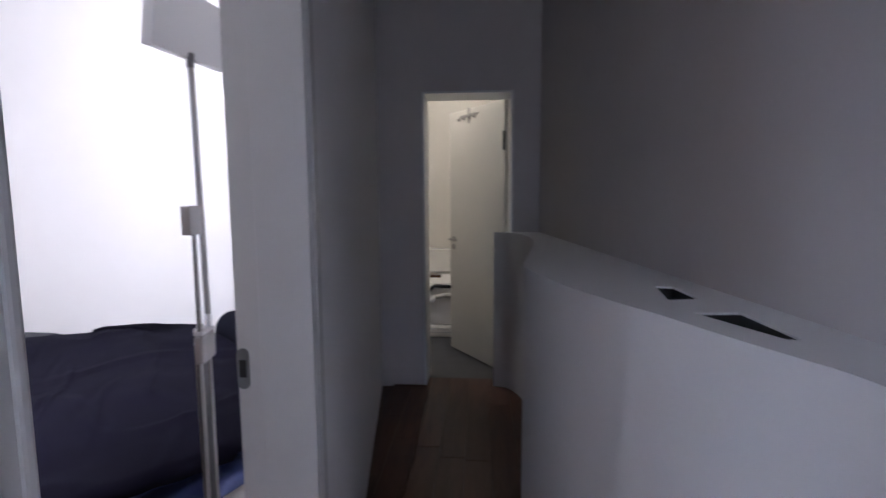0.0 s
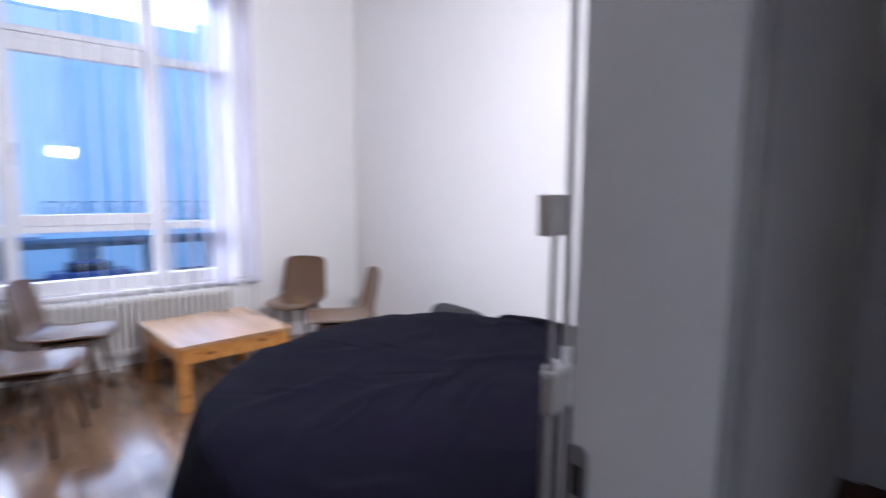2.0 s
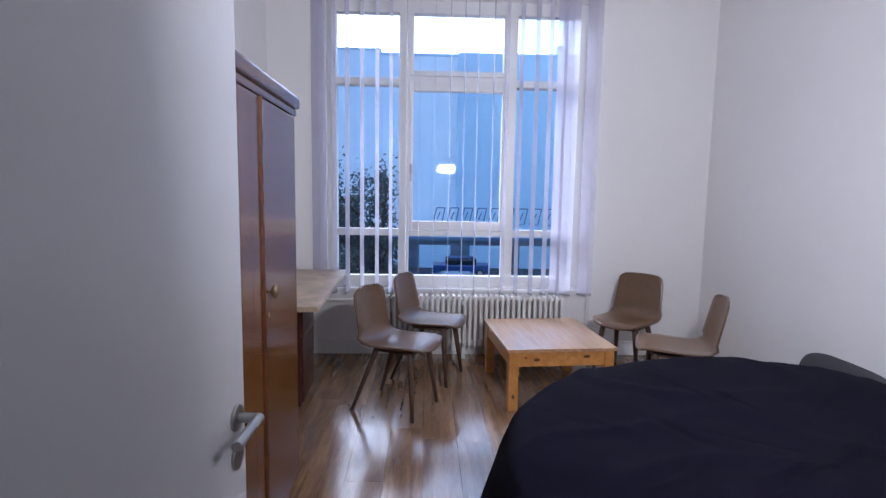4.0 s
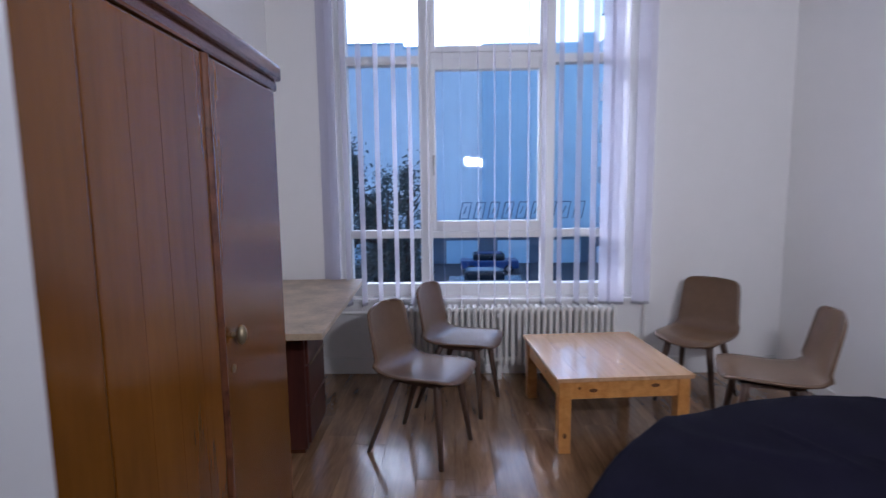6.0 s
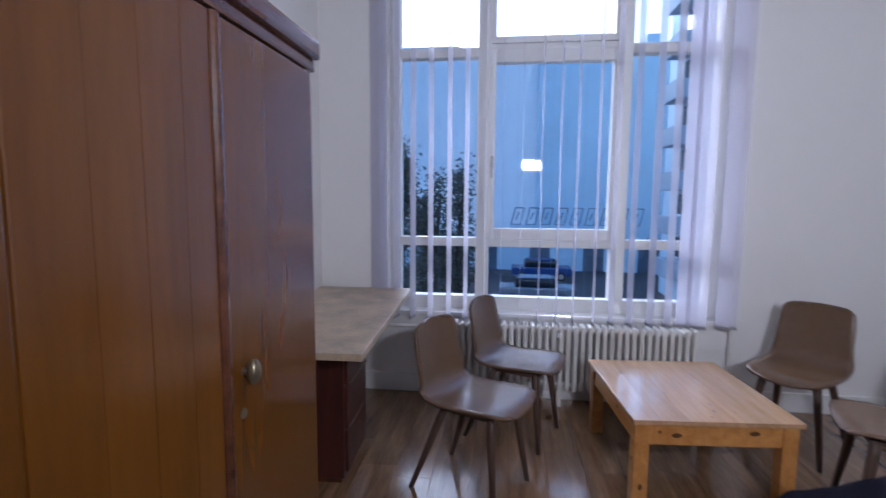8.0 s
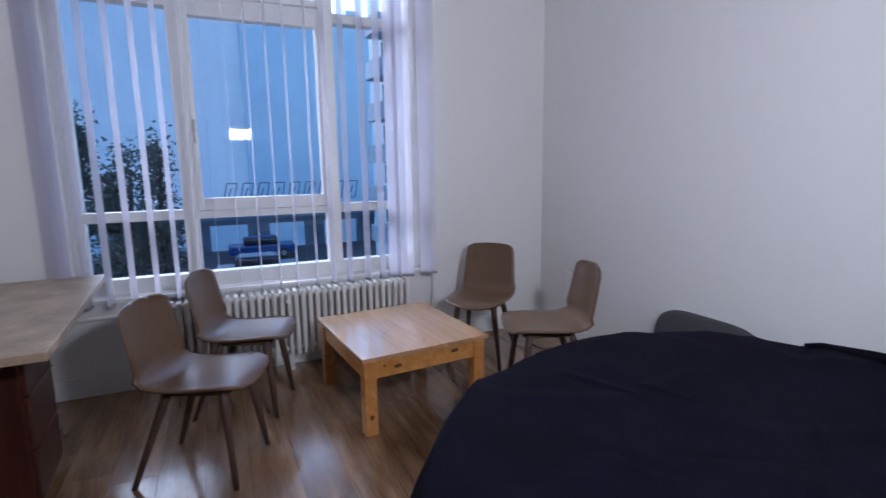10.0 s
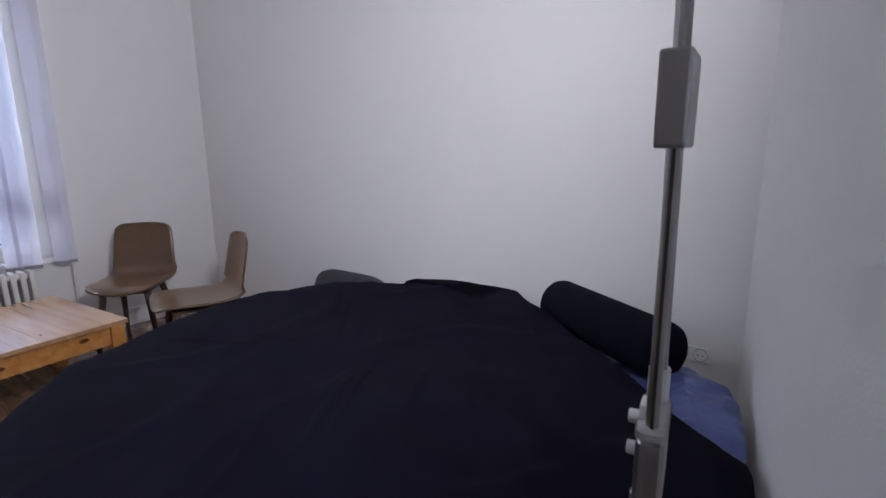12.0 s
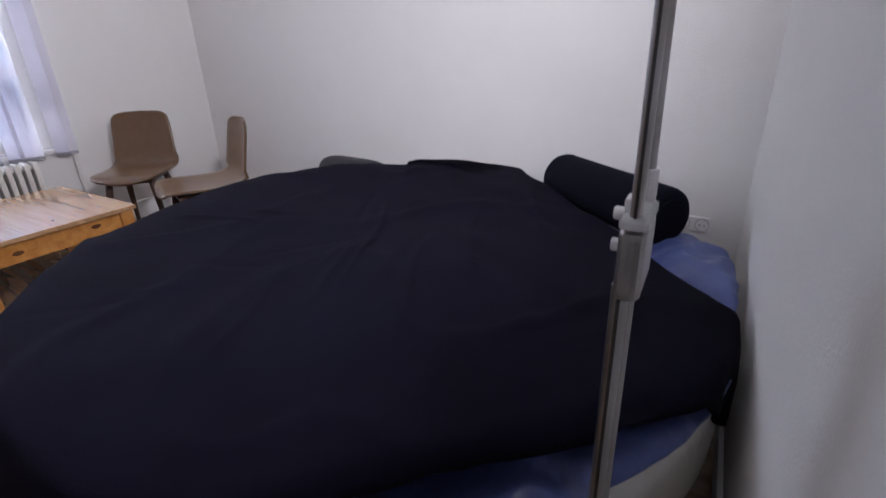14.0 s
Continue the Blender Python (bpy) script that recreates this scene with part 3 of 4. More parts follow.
part("head", box(BX0 + 0.015, HALL_END - 0.012, BTOP - 0.015, BX1 - 0.015, HALL_END + BTH + 0.01, BTOP, 0.003), GLOSS_WHITE, frame_2)
BLEAF = pose(0.125, HALL_END + BTH + 0.015, 0, 0, 0, 124)
door_2 = thing("door_2", BLEAF, "cream bathroom door opened inward with a hook rail on top", "door", kind="structure")
part("leaf", box(0.0, -0.005, 0.012, 0.80, 0.035, 2.095, 0.004), LEAF_CREAM, door_2, m=BLEAF)
rose = part("handle", rod((0.735, 0.035, 1.005), (0.735, 0.043, 1.005), 0.026, bevel=0.002), STEEL, door_2, "steel lever handle", m=BLEAF)
bm = rod((0.735, 0.043, 1.005), (0.735, 0.085, 1.005), 0.009)
rod((0.738, 0.083, 1.005), (0.62, 0.083, 1.005), 0.0095, bm=bm)
part("lever", bm, STEEL, rose, m=BLEAF)
part("key_rose", rod((0.735, 0.035, 0.935), (0.735, 0.042, 0.935), 0.026, bevel=0.002), STEEL, door_2, m=BLEAF)
rack = thing("over_door_hook", BLEAF, "chrome hook rail hung over the bathroom door", "hook rail")
part("rail", box(0.36, 0.036, 2.03, 0.62, 0.041, 2.05, 0.001), STEEL, rack, m=BLEAF)
part("hanger", box(0.475, 0.0355, 1.975, 0.505, 0.0385, 2.10, 0.001), STEEL, rack, m=BLEAF)
for k in range(4):
    x = 0.375 + k * 0.077
    part("hook", tube([(x, 0.041, 2.04), (x, 0.06, 2.005), (x, 0.075, 2.02)], 0.005, 8), STEEL, rack, m=BLEAF)
part("hinge", rod((0.0, 0.04, 1.72), (0.0, 0.04, 1.86), 0.011), DARK_STEEL, door_2, "dark hinge", m=BLEAF)

tub = thing("bathtub", pose(-0.6, 6.2, 0), "white bathtub with a moulded rim in the bathroom", "bathtub")
bm = box(-1.09, 5.78, 0.0, 0.05, 6.74, 0.12, 0.02)
part("plinth", bm, ENAMEL, tub)
b = bmesh.new()
rings = []
for inset, z in ((0.0, 0.13), (0.0, 0.50), (0.02, 0.52), (0.09, 0.52), (0.13, 0.47), (0.19, 0.24), (0.24, 0.21)):
    ring = []
    for i in range(32):
        a = 2 * math.pi * i / 32
        cx, cy = math.cos(a), math.sin(a)
        px = math.copysign(abs(cx) ** 0.45, cx) * (0.56 - inset)
        py = math.copysign(abs(cy) ** 0.45, cy) * (0.47 - inset)
        ring.append(b.verts.new((-0.52 + px, 6.265 + py, z)))
    rings.append(ring)
for r0, r1 in zip(rings[:-1], rings[1:]):
    for i in range(32):
        b.faces.new((r0[i], r0[(i + 1) % 32], r1[(i + 1) % 32], r1[i]))
b.faces.new(rings[-1])
part("tub", b, ENAMEL, tub, smooth=True)
# Dark tube drawn for the shadow gap above the tub's lip.
part("rim_shadow", tube([(-0.70, 5.790, 0.36), (-0.64, 5.788, 0.405), (-0.53, 5.788, 0.512), (-0.05, 5.788, 0.495)], 0.017, 6), TYRE, tub, "dark stepped line standing in for the shadow gap")
part("lip", tube([(-0.74, 5.785, 0.25), (-0.62, 5.78, 0.31), (-0.52, 5.78, 0.40), (-0.42, 5.78, 0.425), (-0.05, 5.78, 0.42)], 0.02, 8), ENAMEL, tub, "white moulded lip", smooth=True)
for z in (0.05, 0.085):
    part("groove", box(-1.08, 5.772, z, 0.04, 5.781, z + 0.006), RING_GREY, tub)
board = thing("bath_board", pose(-0.6, 6.25, 0.52), "dark wooden board lying across the bathtub", "board")
part("board", box(-0.95, 6.20, 0.523, -0.50, 6.30, 0.550, 0.004), VENEER_DARK, board)
ledge = thing("bath_ledge", pose(-0.5, 6.6, 0), "white tiled ledge behind the bathtub", "ledge", kind="structure")
part("ledge", box(-1.09, 6.60, 0.53, 0.55, 6.745, 0.78, 0.004), ENAMEL, ledge)
blamp = thing("ceiling_light", pose(-0.75, 5.2, ZC), "round warm bathroom ceiling light", "ceiling light")
part("base", rod((-0.75, 5.2, ZC - 0.02), (-0.75, 5.2, ZC), 0.16, sides=28), PLASTIC_WHITE, blamp)
part("diffuser", rod((-0.75, 5.2, ZC - 0.08), (-0.75, 5.2, ZC - 0.021), 0.12, 0.15, sides=28), BATH_GLOW, blamp)

# ---- wardrobe ----
WF = 1.045
wardrobe = thing("wardrobe", pose(-1.95, 0.75, 0), "glossy brown veneered wooden wardrobe with a dark cornice", "wardrobe")
WX0, WX1 = -2.69, -1.36
part("body", box(WX0, YS + 0.03, 0.08, WX1, WF - 0.024, 1.742, 0.004), VENEER, wardrobe)
part("plinth", box(WX0 + 0.02, YS + 0.04, 0.0, WX1 - 0.02, WF - 0.04, 0.08), VENEER_DARK, wardrobe)
bm = box(WX0 - 0.008, YS + 0.02, 1.742, WX1 + 0.025, WF + 0.003, 1.775, 0.008)
box(WX0 - 0.016, YS + 0.02, 1.775, WX1 + 0.05, WF + 0.018, 1.828, 0.012, bm=bm)
part("cornice", bm, VENEER_DARK, wardrobe, "dark moulded cornice")
edges = [WX0 + 0.004, -2.205, -1.79, WX1 - 0.004]
for x0, x1 in zip(edges[:-1], edges[1:]):
    d = part("door", box(x0 + (0.014 if x0 < -1.9 else 0.0012), WF - 0.023, 0.09, x1 - (0.014 if x1 < -2.2 else 0.0012), WF, 1.737, 0.004), VENEER, wardrobe)
    if x0 < -2.5:
        k = part("knob", rod((-2.268, WF, 1.035), (-2.268, WF + 0.012, 1.035), 0.008), BRASS, d, "oval aged brass knob")
        bm = bmesh.new()
        bmesh.ops.create_uvsphere(bm, u_segments=16, v_segments=10, radius=0.02)
        for v in bm.verts:
            v.co = Vector((-2.268 + v.co.x * 0.9, WF + 0.024 + v.co.y * 0.7, 1.035 + v.co.z * 1.35))
        part("knob", bm, BRASS, d, "oval aged brass knob", smooth=True)
        part("keyhole", rod((-2.262, WF - 0.001, 0.945), (-2.262, WF + 0.003, 0.945), 0.011), BRASS, d, "brass keyhole plate")
for x in edges[1:2]:
    part("strip", rod((x, WF - 0.006, 0.09), (x, WF - 0.006, 1.737), 0.016, sides=12), VENEER_DARK, wardrobe, "rounded dark wooden strip between doors")
for x in (-2.105, -2.005, -1.905, -1.665, -1.55):
    part("inlay", box(x - 0.0006, WF - 0.002, 0.095, x + 0.0006, WF + 0.0004, 1.732), JOINT, wardrobe, "fine dark veneer joint")

# ---- desk ----
desk = thing("desk", pose(-3.95, 0.65, 0), "old desk with a pale worn top and a red-brown pedestal", "desk")
m = pose(-3.955, 0.64, 0, 0, 0, 2.8)
part("desktop", box(-0.76, -0.315, 0.725, 0.73, 0.34, 0.757, 0.004), DESK_TOP, desk, "pale worn wooden desktop", m=m)
ped = part("pedestal", box(0.02, -0.32, 0.03, 0.43, 0.175, 0.724, 0.005), MAHOGANY, desk, "dark red-brown drawer pedestal", m=m)
part("plinth", box(0.04, -0.30, 0.0, 0.41, 0.155, 0.03), VENEER_DARK, desk, m=m)
for z0, z1 in ((0.06, 0.27), (0.28, 0.49), (0.50, 0.715)):
    d = part("drawer_front", box(0.035, 0.175, z0, 0.415, 0.193, z1, 0.004), MAHOGANY, ped, m=m)
part("drawer_handle", box(0.05, 0.194, 0.494, 0.40, 0.203, 0.503, 0.003), BRASS, ped, "slim pale strip along the drawer edge", m=m)
part("leg", rod((-0.70, -0.30, 0.0), (-0.70, -0.30, 0.725), 0.018), MAHOGANY, desk, m=m)
part("rail", box(-0.70, -0.325, 0.66, 0.02, -0.30, 0.724, 0.003), MAHOGANY, desk, m=m)

# ---- chairs ----
def chair_shell():
    """One moulded shell: a seat that curves up into a rounded back. The chair faces +y."""
    prof = [(0.255, 0.415), (0.250, 0.425), (0.235, 0.440), (0.19, 0.447), (0.10, 0.443), (0.0, 0.436), (-0.09, 0.436), (-0.15, 0.446), (-0.19, 0.475), (-0.212, 0.525), (-0.226, 0.59), (-0.240, 0.66), (-0.254, 0.73), (-0.262, 0.775), (-0.265, 0.795), (-0.267, 0.808), (-0.268, 0.813)]
    half = [0.110, 0.160, 0.198, 0.218, 0.226, 0.226, 0.224, 0.221, 0.216, 0.211, 0.206, 0.203, 0.198, 0.190, 0.172, 0.145, 0.105]
    b = bmesh.new()
    half = [w * 0.93 for w in half]
    cols, n = [], 14
    prof = [(y, z if z < 0.45 else 0.45 + (z - 0.45) * 0.955) for y, z in prof]
    for (y, z), w in zip(prof, half):
        row = []
        for i in range(n + 1):
            s = 2 * i / n - 1
            k = 0.022 * s * s
            back = 1.0 if z > 0.5 else 0.0
            row.append(b.verts.new((w * s, y + k * back * 1.4, z + k * (1 - back) * 0.6)))
        cols.append(row)
    for r0, r1 in zip(cols[:-1], cols[1:]):
        for i in range(n):
            b.faces.new((r0[i], r0[i + 1], r1[i + 1], r1[i]))
    bmesh.ops.recalc_face_normals(b, faces=b.faces)
    bmesh.ops.solidify(b, geom=b.faces[:], thickness=0.012)
    return b


def chair_leg(x, y, tx, ty):
    b = bmesh.new()
    top, foot = Vector((tx, ty, 0.425)), Vector((x, y, 0.0))
    rows = []
    for t, r in ((0.0, 0.0125), (0.5, 0.017), (0.85, 0.021), (1.0, 0.021)):
        c = foot.lerp(top, t)
        rows.append([b.verts.new((c.x + r * math.cos(a), c.y + r * math.sin(a), c.z)) for a in [2 * math.pi * i / 10 for i in range(10)]])
    for r0, r1 in zip(rows[:-1], rows[1:]):
        for i in range(10):
            b.faces.new((r0[i], r0[(i + 1) % 10], r1[(i + 1) % 10], r1[i]))
    b.faces.new(rows[0][::-1])
    b.faces.new(rows[-1])
    return b


chair = thing("chair", pose(0, 0, 0), "brown moulded plastic chair with dark tapered legs", "chair", "brown chairs")
part("shell", chair_shell(), SHELL, chair, "matte brown seat shell", smooth=True)
part("seat_frame", box(-0.14, -0.10, 0.405, 0.14, 0.18, 0.428, 0.006), LEG_BROWN, chair)
for sx in (-1, 1):
    part("leg", chair_leg(sx * 0.180, 0.205, sx * 0.125, 0.155), LEG_BROWN, chair, smooth=True)
    part("leg", chair_leg(sx * 0.185, -0.240, sx * 0.120, -0.085), LEG_BROWN, chair, smooth=True)
PLACES = [(-3.63, 1.455, -26.0), (-4.21, 1.669, -22.0), (-4.259, 3.244, 225.4), (-3.539, 3.298, 162.0)]
chair.matrix_world = pose(PLACES[0][0], PLACES[0][1], 0, 0, 0, PLACES[0][2])
for x, y, a in PLACES[1:]:
    copy_thing(chair, pose(x, y, 0, 0, 0, a))

# ---- coffee table ----
TM = pose(-3.965, 2.507, 0, 0, 0, 4.6)
table = thing("coffee_table", TM, "low lacquered pine coffee table with knots", "coffee table")
for k in range(6):
    y0 = -0.372 + k * 0.124
    part("plank", box(-0.415, y0 + 0.0002, 0.402, 0.415, y0 + 0.1238, 0.424, 0.0007), PINE_TOP_SHEEN, table, m=TM)
for sx in (-1, 1):
    for sy in (-1, 1):
        cx, cy = sx * 0.365, sy * 0.325
        part("leg", box(cx - 0.033, cy - 0.033, 0.0, cx + 0.033, cy + 0.033, 0.401, 0.004), PINE, table, m=TM)
    part("apron", box(sx * 0.378 - 0.011, -0.291, 0.30, sx * 0.378 + 0.011, 0.291, 0.401, 0.002), PINE, table, m=TM)
    part("apron", box(-0.331, sx * 0.338 - 0.011, 0.30, 0.331, sx * 0.338 + 0.011, 0.401, 0.002), PINE, table, m=TM)

KNOT = material("pine_knot", (0.10, 0.035, 0.014), 0.35, vary=0.3, scale=60.0)


def knot(p, axis, r0, r1):
    """A dark knot set flush in a pine face."""
    n = Vector(axis)
    b = rod(Vector(p) - n * 0.002, Vector(p) + n * 0.0006, 1.0, sides=14)
    side = n.orthogonal().normalized() if abs(n.z) > 0.5 else Vector((0, 0, 1)).cross(n)
    up = n.cross(side)
    for v in b.verts:
        d = v.co - Vector(p)
        v.co = Vector(p) + n * d.dot(n) + side * d.dot(side) * r0 + up * d.dot(up) * r1
    part("knot", b, KNOT, table, m=TM)


for y, z in ((-0.17, 0.345), (0.17, 0.362)):
    knot((0.389, y, z), (1, 0, 0), 0.024, 0.011)
knot((0.398, -0.325, 0.10), (1, 0, 0), 0.010, 0.015)
knot((0.10, -0.349, 0.35), (0, -1, 0), 0.016, 0.008)
knot((0.365, -0.358, 0.22), (0, -1, 0), 0.008, 0.012)
for x, y in ((-0.2, -0.24), (0.22, 0.05)):
    knot((x, y, 0.424), (0, 0, 1), 0.010, 0.007)

# ---- round bed ----
BC, BR = Vector((-1.885, 2.985)), 1.09
bed = thing("bed", pose(BC.x, BC.y, 0), "round bed with a white quilted mattress and blue sheet", "bed")


def turned(profile, steps=96, wobble=0.0, bulge=0.0, folds=0.0, bm=None):
    b = bmesh.new()
    rings = []
    for r, z in profile:
        ring = []
        for i in range(steps):
            a = 2 * math.pi * i / steps
            k = bulge * math.exp(-((math.degrees(a) - 33) / 13) ** 2) * (1 if r > 0.9 else 0) - 0.075 * math.exp(-((math.degrees(a) - 325) / 17) ** 2) * (1 if r > 0.9 else 0) + wobble * noise.noise(Vector((math.cos(a) * 3, math.sin(a) * 3, z * 6)))
            if folds:
                p = Vector((math.cos(a) * r * 9 + z * 9, math.sin(a) * r * 14 - z * 5, z * 12))
                k += folds * min(1.0, max(0.12, (z - 0.415) / 0.03)) * (0.6 - 3.0 * abs(noise.noise(p)) + 0.45 * noise.noise(p * 2.3))
            ring.append(b.verts.new((BC.x + (r + k) * math.cos(a), BC.y + (r + k) * math.sin(a), z + k * 0.8)))
        rings.append(ring)
    for r0, r1 in zip(rings[:-1], rings[1:]):
        for i in range(steps):
            b.faces.new((r0[i], r0[(i + 1) % steps], r1[(i + 1) % steps], r1[i]))
    b.faces.new(rings[0][::-1])
    b.faces.new(rings[-1])
    return join(b, bm)


# Black drum stands in for the shaded gap beneath the mattress.
part("base", turned([(0.98, 0.0), (0.98, 0.14)]), SHADE_BLACK, bed, "black base standing in for shade under the mattress")
part("mattress", turned([(1.0, 0.142), (1.06, 0.15), (1.085, 0.18), (1.088, 0.24), (1.085, 0.31), (1.082, 0.42)], wobble=0.008), QUILT, bed, "white quilted mattress side", smooth=True)
part("fitted_sheet", turned([(1.090, 0.420), (1.095, 0.423), (1.096, 0.426), (1.093, 0.430), (1.086, 0.436), (1.072, 0.446), (1.05, 0.453), (1.03, 0.455), (1.01, 0.456), (0.99, 0.456), (0.97, 0.456), (0.95, 0.456), (0.93, 0.456), (0.9, 0.456), (0.87, 0.456), (0.84, 0.456), (0.8, 0.456), (0.6, 0.456), (0.1, 0.456)], steps=480, wobble=0.012, bulge=0.07, folds=0.013), BLUE, bed, "blue fitted sheet", smooth=True)

duvet = thing("duvet", pose(BC.x, BC.y, 0.46), "dark navy duvet spread rumpled over the round bed", "duvet")
b = bmesh.new()
NA, NR = 320, 72
rng = random.Random(21)
CREASES = []
for k in range(26):
    a, d = rng.uniform(0, 6.28), rng.uniform(0.1, 0.9)
    turn = rng.choice((a, 2.0, 2.35)) + rng.uniform(-0.35, 0.35)
    CREASES.append((Vector((BC.x + d * math.cos(a), BC.y + d * math.sin(a))), Vector((math.cos(turn), math.sin(turn))), rng.uniform(0.12, 0.38), rng.uniform(0.004, 0.011) * rng.choice((1, 1, -0.7)), rng.uniform(0.009, 0.022)))


def crease(x, y):
    """Long thin creases of a cloth that was folded and spread."""
    z = 0.0
    for c, d, half, high, wide in CREASES:
        u, v = (x - c.x) * d.x + (y - c.y) * d.y, (y - c.y) * d.x - (x - c.x) * d.y
        v += 0.02 * math.sin(u * 7 + c.x * 9)
        if abs(u) < half and abs(v) < wide * 3:
            z += high * math.cos(u / half * 1.57) * math.exp(-(v / wide) ** 2)
    return z


def soft_step(v):
    v = min(1.0, max(0.0, v))
    return v * v * (3 - 2 * v)


rows = []
for i in range(NA):
    a = 2 * math.pi * i / NA
    ca = math.cos(a - radians(50))
    cut = 0.83 / ca if ca > 0.05 else 9.0
    cut -= 0.035 * math.exp(-((math.degrees(a) - 84) / 8) ** 2)
    cut += 0.03 * noise.noise(Vector((a * 2.5, 1.7, 0)))
    deg = math.degrees(a) % 360
    hang = np.interp(deg, [0, 12, 30, 75, 100, 118, 140, 200, 245, 266, 283, 297, 310, 325, 338, 350, 360], [0.22, 0.0, 0.0, 0.0, 0.02, 0.20, 0.36, 0.40, 0.36, 0.31, 0.20, 0.0, -0.05, -0.04, -0.02, 0.03, 0.22])
    rim = 1.095 + 0.015 * noise.noise(Vector((math.cos(a) * 4, math.sin(a) * 4, 9)))
    rim -= 0.075 * math.exp(-((deg - 325) / 17) ** 2)
    rim -= 0.015 * math.exp(-((deg - 240) / 35) ** 2)
    side = soft_step((deg - 120) / 30) * soft_step((300 - deg) / 30)
    rim -= 0.02 * side
    total = min(cut, rim + hang)
    row = []
    for j in range(NR):
        s = total * (j + 0.4) / (NR - 0.6)
        flat = min(s, rim)
        x, y = BC.x + flat * math.cos(a), BC.y + flat * math.sin(a)
        z = 0.530 + 0.035 * max(0.0, 1 - (flat / 1.05) ** 2)
        fold = 0.016 * noise.noise(Vector((x * 2.3, y * 2.3, 0))) + 0.007 * noise.noise(Vector((x * 6 + y * 3, y * 7, 3)))
        fold += 0.010 * max(0.0, 1 - abs(noise.noise(Vector((x * 1.6 + 0.6 * y, y * 1.5 - 0.5 * x, 5)))) * 9)
        z += fold + crease(x, y)
        z += 0.022 * min(1.0, max(0.0, (y - 3.3) / 0.5)) + 0.022 * min(1.0, max(0.0, (-2.1 - x) / 0.5)) * min(1.0, max(0.0, (y - 2.6) / 0.5))
        over = max(0.0, s - rim)
        edge = max(0.0, (flat - rim + 0.10) / 0.10)
        z -= 0.030 * (1 - 0.6 * side) * edge ** 2
        z += 0.027 * side * soft_step((flat - 0.45) / 0.5)
        z += 0.022 * soft_step((flat - 0.55) / 0.35) * soft_step((125 - deg) / 5) * soft_step((deg - 62) / 30)
        if over:
            z -= over
            ripple = 0.022 * math.sin(a * 17 + 2 * noise.noise(Vector((a * 3, 0, 0)))) * min(1, over / 0.2)
            flare = 0.015 * min(1, over / 0.1) + 0.30 * side * over + ripple * (1 - 0.5 * side)
            x += flare * math.cos(a)
            y += flare * math.sin(a)
        if total < rim - 0.02:
            z -= 0.030 * max(0.0, (s - total + 0.05) / 0.05) ** 2
        y = min(y, YN - 0.03)
        x = min(x, east(y) - 0.025)
        row.append(b.verts.new((x, y, z)))
    rows.append(row)
for i in range(NA):
    r0, r1 = rows[i], rows[(i + 1) % NA]
    for j in range(NR - 1):
        b.faces.new((r0[j], r0[j + 1], r1[j + 1], r1[j]))
b.faces.new([r[0] for r in rows])
turned_back = bmesh.new()
strips = []
for i in range(NA):
    deg = 360 * i / NA
    if 94 < deg < 124:
        strips.append([turned_back.verts.new(v.co + Vector((0, 0, 0.001 + (0.012 if j else 0.002) * soft_step((deg - 94) / 18)))) for j, v in enumerate(rows[i][int(NR * 0.72):])])
for r0, r1 in zip(strips[:-1], strips[1:]):
    for p0, p1, q1, q0 in zip(r0[:-1], r0[1:], r1[1:], r1[:-1]):
        turned_back.faces.new((p0, p1, q1, q0))
bmesh.ops.solidify(turned_back, geom=turned_back.faces[:], thickness=0.010)
bmesh.ops.recalc_face_normals(b, faces=b.faces)
bmesh.ops.solidify(b, geom=b.faces[:], thickness=0.012)
part("cover", b, NAVY, duvet, smooth=True)
part("turned_back_edge", turned_back, NAVY, duvet, "doubled navy edge towards the wall", smooth=True)
bolster = thing("bolster", pose(-1.35, 3.76, 0.46), "dark navy cylindrical bolster pillow on the blue sheet", "bolster")
b = rod((-1.645, 3.950, 0.582), (-1.085, 3.595, 0.582), 0.106, sides=40, bevel=0.035)
part("bolster", b, NAVY_BOLSTER, bolster, smooth=True)
for end, out in (((-1.645, 3.950, 0.582), -1), ((-1.085, 3.595, 0.582), 1)):
    way = Vector((0.61, -0.37, -0.01)).normalized() * out
    part("end_panel", rod(Vector(end) - way * 0.004, Vector(end) + way * 0.004, 0.072, sides=32, bevel=0.002), NAVY_BOLSTER, bolster)

cushion = thing("floor_cushion", pose(-3.0, 4.0, 0), "dark grey cushion standing against the wall behind the bed", "cushion")
b = bmesh.new()
ring_pts = []
for i in range(48):
    a = 2 * math.pi * i / 48
    cx, cz = math.cos(a), math.sin(a)
    ring_pts.append((math.copysign(abs(cx) ** 0.5, cx) * 0.335, math.copysign(abs(cz) ** 0.42, cz) * 0.245))
layers = []
for k, inset in ((-1.0, 0.80), (-0.75, 0.94), (-0.25, 1.0), (0.25, 1.0), (0.75, 0.94), (1.0, 0.80)):
    layers.append([b.verts.new((-3.085 + px * inset, 4.0 + k * 0.04 + 0.05 * (pz / 0.245), 0.25 + pz * inset * (1 if inset == 1 else 1.0))) for px, pz in ring_pts])
for r0, r1 in zip(layers[:-1], layers[1:]):
    for i in range(48):
        b.faces.new((r0[i], r0[(i + 1) % 48], r1[(i + 1) % 48], r1[i]))
b.faces.new(layers[0][::-1])
b.faces.new(layers[-1])
part("cushion", b, GREY_CLOTH, cushion, smooth=True)

# ---- floor lamp ----
AX, AY, PX, PY = -0.878, 2.337, -0.887, 2.400
lamp = thing("floor_lamp", pose(PX, PY, 0), "brushed steel floor lamp with a flat rectangular head, switched on", "floor lamp")
